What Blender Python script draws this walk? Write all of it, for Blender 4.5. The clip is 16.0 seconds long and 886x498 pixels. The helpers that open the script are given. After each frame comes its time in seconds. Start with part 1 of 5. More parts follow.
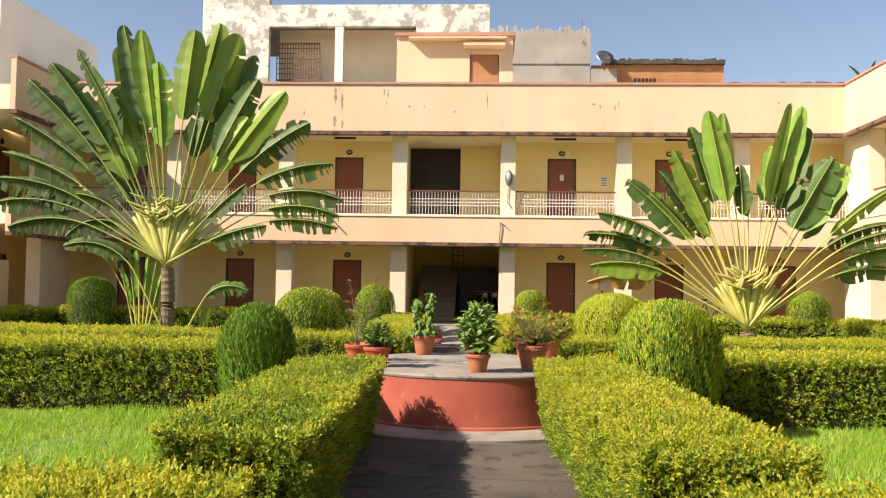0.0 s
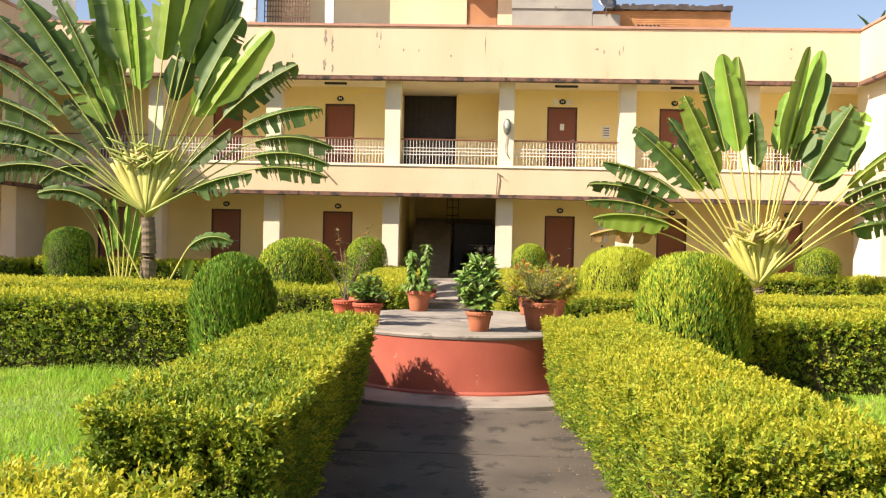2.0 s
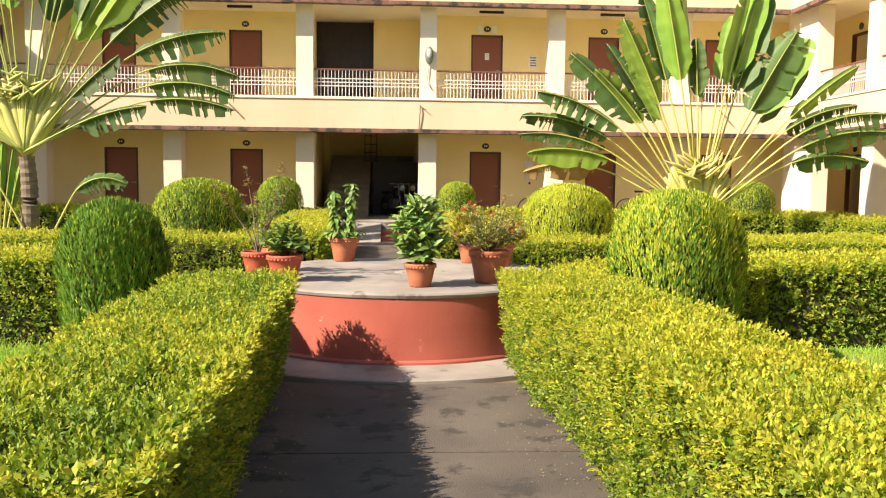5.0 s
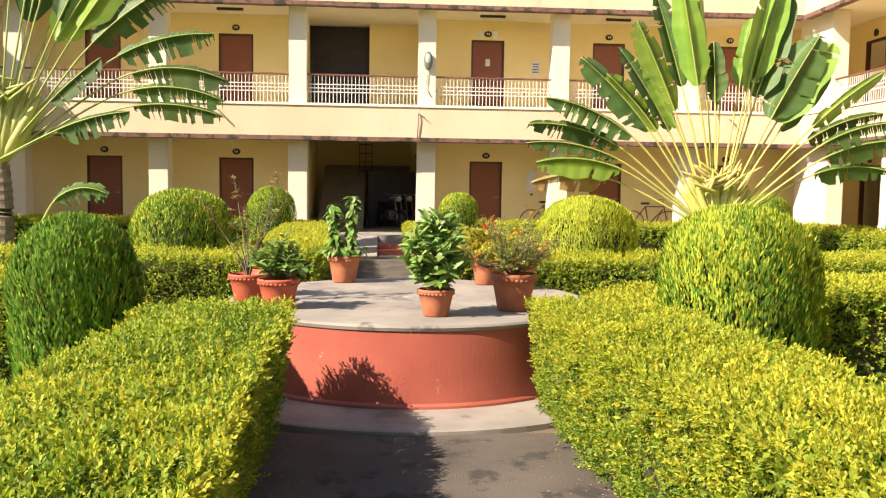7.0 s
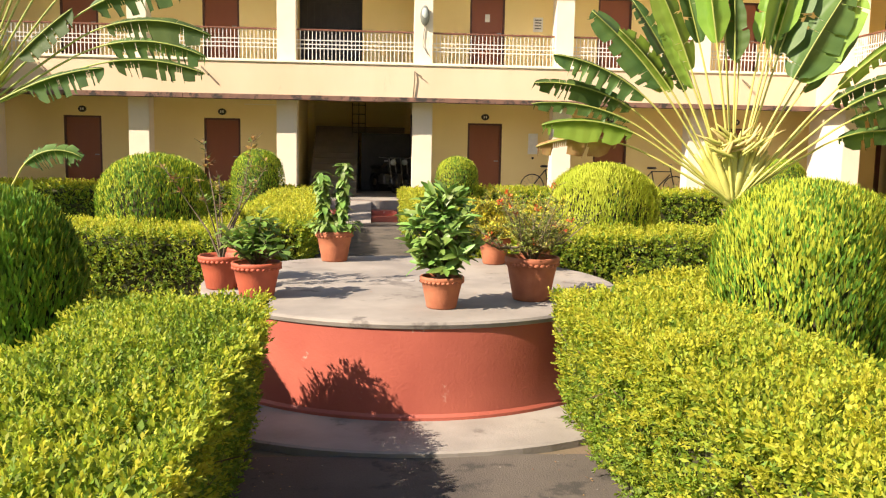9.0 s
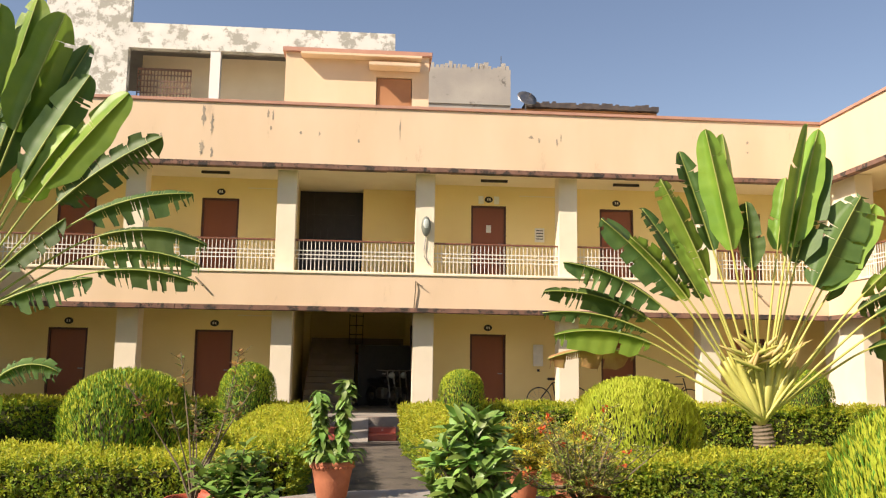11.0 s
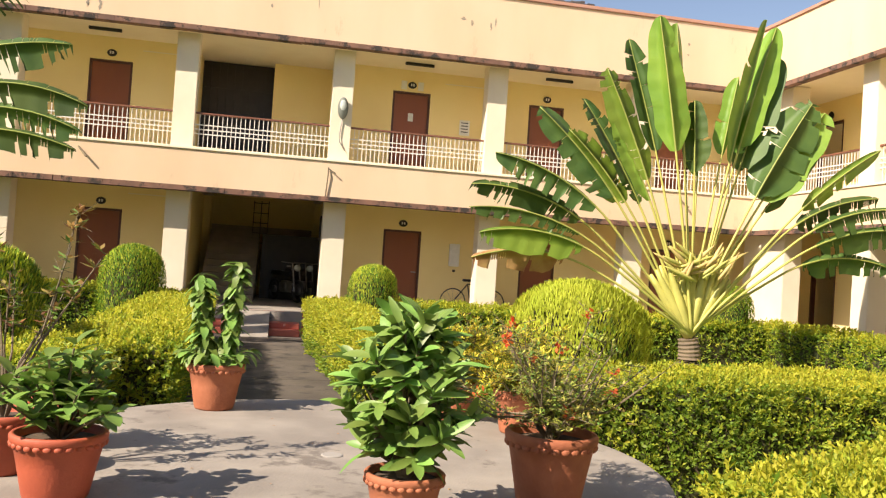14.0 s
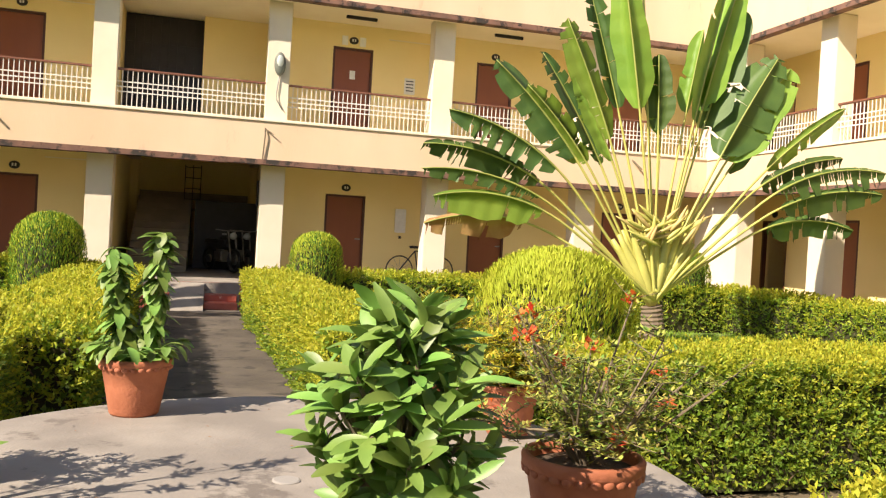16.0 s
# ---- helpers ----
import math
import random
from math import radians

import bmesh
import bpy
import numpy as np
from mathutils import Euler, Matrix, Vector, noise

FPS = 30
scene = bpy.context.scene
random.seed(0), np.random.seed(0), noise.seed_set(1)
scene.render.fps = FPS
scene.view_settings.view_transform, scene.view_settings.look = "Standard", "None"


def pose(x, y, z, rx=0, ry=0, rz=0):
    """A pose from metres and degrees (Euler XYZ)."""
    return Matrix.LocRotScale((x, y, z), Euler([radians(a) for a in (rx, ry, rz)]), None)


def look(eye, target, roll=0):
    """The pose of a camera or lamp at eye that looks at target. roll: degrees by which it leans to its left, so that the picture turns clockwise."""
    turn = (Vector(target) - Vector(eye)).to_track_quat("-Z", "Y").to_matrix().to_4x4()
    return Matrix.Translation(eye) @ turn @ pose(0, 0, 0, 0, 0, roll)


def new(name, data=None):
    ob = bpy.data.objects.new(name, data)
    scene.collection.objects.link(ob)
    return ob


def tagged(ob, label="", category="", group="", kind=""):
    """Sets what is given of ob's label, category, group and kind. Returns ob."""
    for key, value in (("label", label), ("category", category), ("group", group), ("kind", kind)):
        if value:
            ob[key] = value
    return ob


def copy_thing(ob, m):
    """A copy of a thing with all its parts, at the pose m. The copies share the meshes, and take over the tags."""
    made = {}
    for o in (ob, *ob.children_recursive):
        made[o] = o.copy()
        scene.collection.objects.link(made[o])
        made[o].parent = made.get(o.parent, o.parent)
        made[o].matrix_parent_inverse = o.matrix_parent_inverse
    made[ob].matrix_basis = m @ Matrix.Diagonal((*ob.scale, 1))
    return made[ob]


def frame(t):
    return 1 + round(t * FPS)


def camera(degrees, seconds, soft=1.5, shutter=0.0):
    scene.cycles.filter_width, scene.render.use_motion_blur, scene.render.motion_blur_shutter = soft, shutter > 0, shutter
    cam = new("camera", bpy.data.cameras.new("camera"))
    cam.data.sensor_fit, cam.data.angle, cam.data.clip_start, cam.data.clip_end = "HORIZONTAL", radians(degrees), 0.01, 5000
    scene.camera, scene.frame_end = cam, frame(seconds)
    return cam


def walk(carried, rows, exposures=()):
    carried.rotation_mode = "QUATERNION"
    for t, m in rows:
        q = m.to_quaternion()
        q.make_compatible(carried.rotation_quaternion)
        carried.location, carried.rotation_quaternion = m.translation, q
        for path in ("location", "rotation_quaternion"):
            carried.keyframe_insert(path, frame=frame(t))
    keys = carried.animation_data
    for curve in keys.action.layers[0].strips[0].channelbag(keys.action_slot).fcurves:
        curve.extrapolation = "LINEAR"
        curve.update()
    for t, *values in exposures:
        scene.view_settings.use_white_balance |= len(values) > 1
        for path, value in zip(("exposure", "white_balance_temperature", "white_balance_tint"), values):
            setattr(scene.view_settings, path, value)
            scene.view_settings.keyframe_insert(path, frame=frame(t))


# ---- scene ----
cam = camera(56.1, 16.0, soft=1.2)
PATH = [
    (0, (0.246, 2.594, 1.704), (0.133, 4.589, 1.79), 0.9),
    (0.5, (0.2, 2.748, 1.713), (0.138, 4.746, 1.766), 1.6),
    (1, (0.155, 3.042, 1.704), (0.148, 5.042, 1.701), 1.0),
    (1.5, (0.115, 3.279, 1.692), (0.071, 5.277, 1.608), 0.7),
    (2, (0.13, 3.605, 1.647), (0.037, 5.603, 1.625), 1.3),
    (2.5, (0.115, 3.926, 1.617), (0.023, 5.921, 1.524), 1.9),
    (3, (0.07, 4.235, 1.603), (0.056, 6.234, 1.522), 3.1),
    (3.5, (0.0, 4.526, 1.641), (0.064, 6.524, 1.588), 2.4),
    (4, (-0.04, 4.668, 1.626), (0.023, 6.665, 1.536), 0.9),
    (6.5, (-0.248, 5.956, 1.667), (-0.071, 7.937, 1.465), 1.1),
    (7, (-0.282, 6.164, 1.658), (-0.144, 8.154, 1.516), 0.8),
    (7.5, (-0.277, 6.406, 1.64), (-0.126, 8.392, 1.458), 0.5),
    (8, (-0.276, 6.674, 1.651), (-0.111, 8.65, 1.391), 1.7),
    (10.5, (-0.397, 7.981, 1.762), (-0.258, 9.974, 1.859), -0.5),
    (11, (-0.419, 8.228, 1.726), (-0.258, 10.203, 1.997), 0.8),
    (11.5, (-0.434, 8.42, 1.755), (-0.235, 10.389, 2.047), 1.0),
    (12, (-0.416, 8.696, 1.692), (-0.165, 10.656, 1.998), 1.5),
    (12.5, (-0.404, 8.982, 1.692), (-0.227, 10.959, 1.935), 2.4),
    (13, (-0.381, 9.178, 1.67), (-0.208, 11.166, 1.799), 3.1),
    (13.5, (-0.383, 9.411, 1.646), (-0.114, 11.388, 1.784), 4.6),
    (14, (-0.389, 9.672, 1.631), (-0.003, 11.634, 1.675), 3.8),
    (14.5, (-0.401, 9.896, 1.625), (-0.015, 11.858, 1.593), 1.8),
    (15, (-0.398, 10.152, 1.622), (-0.007, 12.113, 1.635), 1.2),
    (15.5, (-0.361, 10.372, 1.638), (0.084, 12.322, 1.634), 2.0),
    (16, (-0.382, 10.615, 1.637), (0.153, 12.542, 1.607), 3.2),
]
walk(cam, [(t, look(e, g, r)) for t, e, g, r in PATH], exposures=[(t, s, 7150, 18) for t, s in ((0.0, 0.95), (1.0, 1.05), (1.5, 1.13), (3.5, 1.25), (6.5, 1.28), (8.2, 1.27), (10.5, 1.0), (11.0, 0.84), (12.5, 0.78), (14.0, 1.0), (16.0, 1.03))])

# ---- world, sun, exposure ----
SUN_EL, SUN_AZ = 39.5, 241.0
world = bpy.data.worlds.new("world")
scene.world = world
world.use_nodes = True
wn = world.node_tree.nodes
sky = wn.new("ShaderNodeTexSky")
sky.sky_type = "NISHITA"
sky.sun_disc = False
sky.sun_elevation = radians(SUN_EL)
sky.sun_rotation = radians(SUN_AZ)
sky.air_density, sky.dust_density = 1.0, 0.7
world.node_tree.links.new(sky.outputs[0], wn["Background"].inputs[0])
wn["Background"].inputs[1].default_value = 0.08
sun = new("sun", bpy.data.lights.new("sun", "SUN"))
sun.data.energy = 4.6
sun.data.angle = radians(0.5)
sun.data.color = (1.0, 0.93, 0.80)
sun_from = Vector((math.sin(radians(SUN_AZ)), math.cos(radians(SUN_AZ)), math.tan(radians(SUN_EL)))) * 60
sun.matrix_world = look(sun_from, (0, 0, 0))


# ---- materials ----
def material(name, c1, c2, scale=4.0, rough=0.8, bump=0.15, bump_scale=60.0, metal=0.0, stain=None, stain_scale=1.5, stain_at=0.6, vary=0.0, leaf=0.0, stretch=(1, 1, 1)):
    """Two tones of colour by a broad and a fine noise, an optional stain, and fine relief."""
    m = bpy.data.materials.new(name)
    m.use_nodes = True
    nt = m.node_tree
    n, l = nt.nodes, nt.links
    b = n["Principled BSDF"]
    tc = n.new("ShaderNodeTexCoord")
    mp = n.new("ShaderNodeMapping")
    mp.inputs["Scale"].default_value = stretch
    l.new(tc.outputs["Object"], mp.inputs[0])
    big = n.new("ShaderNodeTexNoise")
    big.inputs["Scale"].default_value, big.inputs["Detail"].default_value = scale, 6
    l.new(mp.outputs[0], big.inputs["Vector"])
    mix = n.new("ShaderNodeMix")
    mix.data_type = "RGBA"
    mix.inputs[6].default_value, mix.inputs[7].default_value = (*c1, 1), (*c2, 1)
    ramp = n.new("ShaderNodeMapRange")
    ramp.inputs[1].default_value, ramp.inputs[2].default_value = 0.35, 0.65
    l.new(big.outputs[0], ramp.inputs[0])
    l.new(ramp.outputs[0], mix.inputs[0])
    out = mix.outputs[2]
    fine = n.new("ShaderNodeTexNoise")
    fine.inputs["Scale"].default_value, fine.inputs["Detail"].default_value = bump_scale, 4
    l.new(mp.outputs[0], fine.inputs["Vector"])
    if stain:
        st = n.new("ShaderNodeTexNoise")
        st.inputs["Scale"].default_value, st.inputs["Detail"].default_value = stain_scale, 9
        st.inputs["Roughness"].default_value = 0.7
        l.new(mp.outputs[0], st.inputs["Vector"])
        sr = n.new("ShaderNodeMapRange")
        sr.inputs[1].default_value, sr.inputs[2].default_value = stain_at, stain_at + 0.06
        l.new(st.outputs[0], sr.inputs[0])
        sm = n.new("ShaderNodeMix")
        sm.data_type = "RGBA"
        sm.inputs[7].default_value = (*stain, 1)
        l.new(sr.outputs[0], sm.inputs[0])
        l.new(out, sm.inputs[6])
        out = sm.outputs[2]
    if vary:
        geo = n.new("ShaderNodeNewGeometry")
        hs = n.new("ShaderNodeHueSaturation")
        v = n.new("ShaderNodeMapRange")
        v.inputs[3].default_value, v.inputs[4].default_value = 1 - vary, 1 + vary
        l.new(geo.outputs["Random Per Island"], v.inputs[0])
        l.new(v.outputs[0], hs.inputs["Value"])
        h = n.new("ShaderNodeMapRange")
        h.inputs[3].default_value, h.inputs[4].default_value = 0.5 - vary * 0.06, 0.5 + vary * 0.06
        l.new(geo.outputs["Random Per Island"], h.inputs[0])
        l.new(h.outputs[0], hs.inputs["Hue"])
        l.new(out, hs.inputs["Color"])
        out = hs.outputs[0]
    l.new(out, b.inputs["Base Color"])
    b.inputs["Roughness"].default_value, b.inputs["Metallic"].default_value = rough, metal
    if bump:
        bp = n.new("ShaderNodeBump")
        bp.inputs["Strength"].default_value, bp.inputs["Distance"].default_value = bump, 0.01
        l.new(fine.outputs[0], bp.inputs["Height"])
        l.new(bp.outputs[0], b.inputs["Normal"])
    if leaf:
        tr = n.new("ShaderNodeBsdfTranslucent")
        l.new(out, tr.inputs[0])
        ms = n.new("ShaderNodeMixShader")
        ms.inputs[0].default_value = leaf
        l.new(b.outputs[0], ms.inputs[1])
        l.new(tr.outputs[0], ms.inputs[2])
        l.new(ms.outputs[0], n["Material Output"].inputs[0])
    return m


M_FASCIA = material("peach_limewash", (0.72, 0.55, 0.385), (0.67, 0.50, 0.335), 0.8, 0.9, 0.2, 30, stain=(0.59, 0.44, 0.30), stain_scale=1.6, stain_at=0.60, stretch=(1, 1, 0.35))
M_PILLAR = material("cream_paint", (0.76, 0.685, 0.54), (0.70, 0.62, 0.48), 1.2, 0.85, 0.2, 40)
M_WALL = material("yellow_wall_paint", (0.88, 0.72, 0.35), (0.84, 0.67, 0.31), 0.7, 0.8, 0.15, 40)
M_SOFFIT = material("ceiling_paint", (0.84, 0.75, 0.57), (0.78, 0.68, 0.50), 1.0, 0.9, 0.1)
M_EDGE = material("weathered_brown_edge", (0.23, 0.12, 0.085), (0.14, 0.08, 0.06), 3.0, 0.9, 0.4, 30, stain=(0.04, 0.032, 0.028), stain_scale=2.5, stain_at=0.50)
M_CAP = material("terracotta_coping", (0.48, 0.27, 0.20), (0.42, 0.22, 0.16), 2.0, 0.9, 0.3, 30)
M_PEEL = material("bare_plaster_streak", (0.42, 0.34, 0.25), (0.25, 0.22, 0.18), 9.0, 0.95, 0.4, 50)
M_DOOR = material("brown_door_paint", (0.26, 0.080, 0.034), (0.22, 0.065, 0.030), 1.5, 0.45, 0.1, 40, stretch=(1, 1, 0.2))
# brown door paint made lighter, for the sun on the roof door
M_DOORLIT = material("sunlit_door_paint", (0.42, 0.20, 0.09), (0.36, 0.16, 0.07), 1.5, 0.6, 0.1, 40)
M_DOORFRAME = material("dark_door_frame", (0.10, 0.035, 0.022), (0.08, 0.03, 0.02), 3, 0.5, 0.1)
M_METAL = material("dull_steel", (0.35, 0.34, 0.33), (0.25, 0.24, 0.23), 8, 0.4, 0.05, metal=0.9)
# dark paint, also on the flat pieces that stand in for stairwell shade
M_DARK = material("dark_paint_and_shade", (0.03, 0.025, 0.025), (0.02, 0.018, 0.018), 5, 0.5, 0.05)
M_RAILW = material("white_rail_paint", (0.72, 0.70, 0.66), (0.62, 0.60, 0.56), 6, 0.5, 0.05)
M_RAILB = material("brown_handrail_paint", (0.22, 0.09, 0.055), (0.17, 0.07, 0.045), 5, 0.45, 0.05)
M_STAIR = material("grey_stair_stone", (0.26, 0.22, 0.17), (0.20, 0.17, 0.13), 3, 0.7, 0.15)
M_RED = material("red_oxide_paint", (0.45, 0.115, 0.075), (0.38, 0.09, 0.06), 2.2, 0.55, 0.2, 50, stain=(0.58, 0.42, 0.33), stain_scale=3.6, stain_at=0.635)
M_SLAB = material("pale_cement_top", (0.31, 0.28, 0.24), (0.22, 0.197, 0.17), 2.4, 0.85, 0.25, 60, stain=(0.16, 0.14, 0.12), stain_scale=2.6, stain_at=0.58)
M_PATH = material("worn_dark_path", (0.070, 0.058, 0.047), (0.115, 0.096, 0.076), 1.3, 0.9, 0.5, 90, stain=(0.045, 0.04, 0.033), stain_scale=3.0, stain_at=0.54)
M_GRASSSOIL = material("lawn_soil", (0.13, 0.24, 0.035), (0.17, 0.20, 0.06), 2.0, 0.95, 0.5, 50)
M_GROUND = material("garden_soil", (0.17, 0.12, 0.075), (0.12, 0.10, 0.055), 1.4, 0.95, 0.6, 40)
M_GRASS = material("grass_blade", (0.30, 0.50, 0.05), (0.38, 0.54, 0.07), 1.5, 0.6, 0, vary=0.35, leaf=0.5)
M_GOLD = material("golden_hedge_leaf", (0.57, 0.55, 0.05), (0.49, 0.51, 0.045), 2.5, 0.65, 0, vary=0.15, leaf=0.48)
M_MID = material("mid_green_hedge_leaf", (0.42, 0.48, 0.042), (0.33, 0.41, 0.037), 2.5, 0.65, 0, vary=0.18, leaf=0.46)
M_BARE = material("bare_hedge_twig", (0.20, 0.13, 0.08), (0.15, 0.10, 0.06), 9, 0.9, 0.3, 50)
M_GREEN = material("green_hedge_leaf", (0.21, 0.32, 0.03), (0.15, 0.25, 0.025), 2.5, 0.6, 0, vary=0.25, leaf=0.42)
# near-black green that paints the shade deep inside hedges and conifers
M_CORESHADE = material("shade_dark_core", (0.035, 0.045, 0.010), (0.045, 0.038, 0.014), 12, 0.95, 0.6, 30)
M_THUJA = material("thuja_spray", (0.14, 0.29, 0.025), (0.09, 0.21, 0.02), 2.0, 0.7, 0, vary=0.25, leaf=0.22)
M_THUJAY = material("yellow_thuja_spray", (0.50, 0.54, 0.05), (0.40, 0.48, 0.04), 2.0, 0.7, 0, vary=0.14, leaf=0.25)
M_POT = material("terracotta_pot", (0.44, 0.155, 0.075), (0.33, 0.105, 0.05), 7, 0.75, 0.3, 60, stain=(0.50, 0.30, 0.20), stain_scale=9, stain_at=0.66)
M_POT_RED = material("red_painted_pot", (0.46, 0.10, 0.05), (0.38, 0.08, 0.04), 6, 0.65, 0.2, 60)
M_PSOIL = material("potting_soil", (0.07, 0.05, 0.035), (0.10, 0.07, 0.045), 15, 0.95, 0.6, 60)
M_PLEAF = material("glossy_plant_leaf", (0.13, 0.25, 0.05), (0.22, 0.35, 0.075), 6, 0.45, 0, vary=0.35, leaf=0.2)
M_PLEAF2 = material("soft_plant_leaf", (0.20, 0.32, 0.06), (0.14, 0.25, 0.05), 6, 0.5, 0, vary=0.35, leaf=0.25)
M_FINE = material("feathery_leaf", (0.36, 0.42, 0.08), (0.44, 0.36, 0.09), 4, 0.6, 0, vary=0.4, leaf=0.3)
M_CROTON = material("yellow_croton_leaf", (0.70, 0.60, 0.07), (0.58, 0.48, 0.07), 4, 0.5, 0, vary=0.35, leaf=0.3)
M_REDLEAF = material("reddish_young_leaf", (0.32, 0.13, 0.05), (0.28, 0.24, 0.06), 4, 0.5, 0, vary=0.4, leaf=0.3)
M_FLOWER = material("orange_red_petal", (0.75, 0.10, 0.03), (0.65, 0.16, 0.04), 9, 0.5, 0, vary=0.2, leaf=0.3)
M_STEM = material("grey_brown_stem", (0.20, 0.16, 0.10), (0.14, 0.11, 0.075), 9, 0.85, 0.4, 50)
M_BLADE = material("palm_blade", (0.14, 0.26, 0.03), (0.23, 0.35, 0.045), 1.2, 0.48, 0.3, 25, vary=0.25, leaf=0.28)
# palm blade green darkened to stand in for shade and backlight
M_BLADED = material("shade_darkened_palm_blade", (0.042, 0.088, 0.019), (0.08, 0.135, 0.026), 1.5, 0.58, 0.3, 25, vary=0.3, leaf=0.2)
M_BLADEDRY = material("dry_palm_blade", (0.30, 0.13, 0.06), (0.40, 0.24, 0.10), 3, 0.8, 0.4, 25, vary=0.3, leaf=0.2)
M_PETIOLE = material("palm_petiole", (0.52, 0.49, 0.13), (0.42, 0.41, 0.11), 2, 0.5, 0.15, 30)
M_PETIOLE_G = material("green_palm_petiole", (0.34, 0.38, 0.09), (0.26, 0.31, 0.07), 2, 0.5, 0.15, 30)
M_BRACT = material("straw_bract", (0.55, 0.44, 0.17), (0.44, 0.32, 0.12), 5, 0.6, 0.2, 30)
M_TRUNK = material("palm_trunk", (0.20, 0.15, 0.10), (0.13, 0.10, 0.07), 8, 0.9, 0.8, 12, stretch=(0.4, 0.4, 3))
M_WHITEWASH = material("peeling_whitewash", (0.66, 0.66, 0.62), (0.56, 0.56, 0.52), 1.0, 0.95, 0.3, 20, stain=(0.33, 0.33, 0.29), stain_scale=2.0, stain_at=0.50)
M_WHITE = material("white_plaster", (0.68, 0.68, 0.66), (0.62, 0.62, 0.60), 0.6, 0.9, 0.2, 20)
M_GREYC = material("weathered_grey_concrete", (0.38, 0.36, 0.32), (0.30, 0.285, 0.26), 0.8, 0.95, 0.4, 15, stain=(0.13, 0.12, 0.11), stain_scale=1.6, stain_at=0.62)
M_BRICK = material("orange_brick", (0.50, 0.25, 0.11), (0.42, 0.20, 0.09), 2.0, 0.9, 0.4, 20)
M_BLACKTILE = material("dark_roof_edge", (0.06, 0.05, 0.05), (0.10, 0.08, 0.07), 4, 0.9, 0.5, 20)
M_GRILLE = material("brown_window_grille", (0.16, 0.075, 0.04), (0.12, 0.06, 0.035), 5, 0.6, 0.1)
M_PAPER = material("white_notice_paper", (0.80, 0.80, 0.76), (0.72, 0.72, 0.68), 9, 0.8, 0)
M_INK = material("dark_ink", (0.05, 0.05, 0.06), (0.04, 0.04, 0.05), 9, 0.8, 0)
M_LAMPGREY = material("lamp_grey_paint", (0.16, 0.18, 0.15), (0.12, 0.13, 0.11), 8, 0.6, 0.1)
M_GLASS = material("lamp_glass", (0.50, 0.55, 0.52), (0.42, 0.48, 0.45), 12, 0.15, 0.05)


# ---- mesh helpers ----
def part(name, bm, mat, parent=None, label="", smooth=False):
    me = bpy.data.meshes.new(name)
    if smooth:
        for f in bm.faces:
            f.smooth = True
    bm.to_mesh(me)
    bm.free()
    for m in (mat if isinstance(mat, (list, tuple)) else [mat]):
        me.materials.append(m)
    ob = new(name, me)
    if parent:
        ob.parent = parent
    if label:
        ob["label"] = label
    return ob


def arrays(name, verts, faces, mats, parent=None, index=None, label=""):
    """One mesh out of equal faces held in arrays."""
    me = bpy.data.meshes.new(name)
    faces = np.asarray(faces, dtype=np.int32)
    k = faces.shape[1]
    me.vertices.add(len(verts))
    me.vertices.foreach_set("co", np.asarray(verts, dtype=np.float32).ravel())
    me.loops.add(faces.size)
    me.loops.foreach_set("vertex_index", faces.ravel())
    me.polygons.add(len(faces))
    me.polygons.foreach_set("loop_start", np.arange(0, faces.size, k, dtype=np.int32))
    for m in mats:
        me.materials.append(m)
    if index is not None:
        me.polygons.foreach_set("material_index", np.asarray(index, dtype=np.int32))
    me.update(calc_edges=True)
    ob = new(name, me)
    if parent:
        ob.parent = parent
    if label:
        ob["label"] = label
    return ob


def box(bm, x0, x1, y0, y1, z0, z1, bevel=0.0):
    vs = bmesh.ops.create_cube(bm, size=1, matrix=Matrix.LocRotScale(((x0 + x1) / 2, (y0 + y1) / 2, (z0 + z1) / 2), None, (x1 - x0, y1 - y0, z1 - z0)))["verts"]
    if bevel:
        bmesh.ops.bevel(bm, geom=list({e for v in vs for e in v.link_edges}), offset=bevel, segments=2, affect="EDGES")


def boxes(*rows, bevel=0.0):
    bm = bmesh.new()
    for r in rows:
        box(bm, *r, bevel=bevel)
    return bm


def tube(bm, pts, radii, sides=6):
    """A tapering tube along points."""
    rings = []
    for i, p in enumerate(pts):
        a, c = Vector(pts[max(i - 1, 0)]), Vector(pts[min(i + 1, len(pts) - 1)])
        q = (c - a).to_track_quat("Z", "Y")
        r = radii[i] if isinstance(radii, (list, tuple)) else radii
        rings.append([bm.verts.new(Vector(p) + q @ Vector((r * math.cos(t), r * math.sin(t), 0))) for t in (2 * math.pi * j / sides for j in range(sides))])
    for a, c in zip(rings, rings[1:]):
        for j in range(sides):
            bm.faces.new((a[j], a[(j + 1) % sides], c[(j + 1) % sides], c[j]))
    bm.faces.new(rings[0][::-1])
    bm.faces.new(rings[-1])


def lathe(bm, profile, sides=32, at=(0, 0)):
    rings = [[bm.verts.new((at[0] + r * math.cos(2 * math.pi * j / sides), at[1] + r * math.sin(2 * math.pi * j / sides), z)) for j in range(sides)] for r, z in profile]
    for a, c in zip(rings, rings[1:]):
        for j in range(sides):
            bm.faces.new((a[j], a[(j + 1) % sides], c[(j + 1) % sides], c[j]))
    bm.faces.new(rings[0][::-1])
    bm.faces.new(rings[-1])


def empty(name, at, **tags):
    ob = new(name)
    ob.location = at
    ob.empty_display_size = 0.1
    return tagged(ob, **tags)


def structure(ob, label, category=""):
    return tagged(ob, label, category, kind="structure")


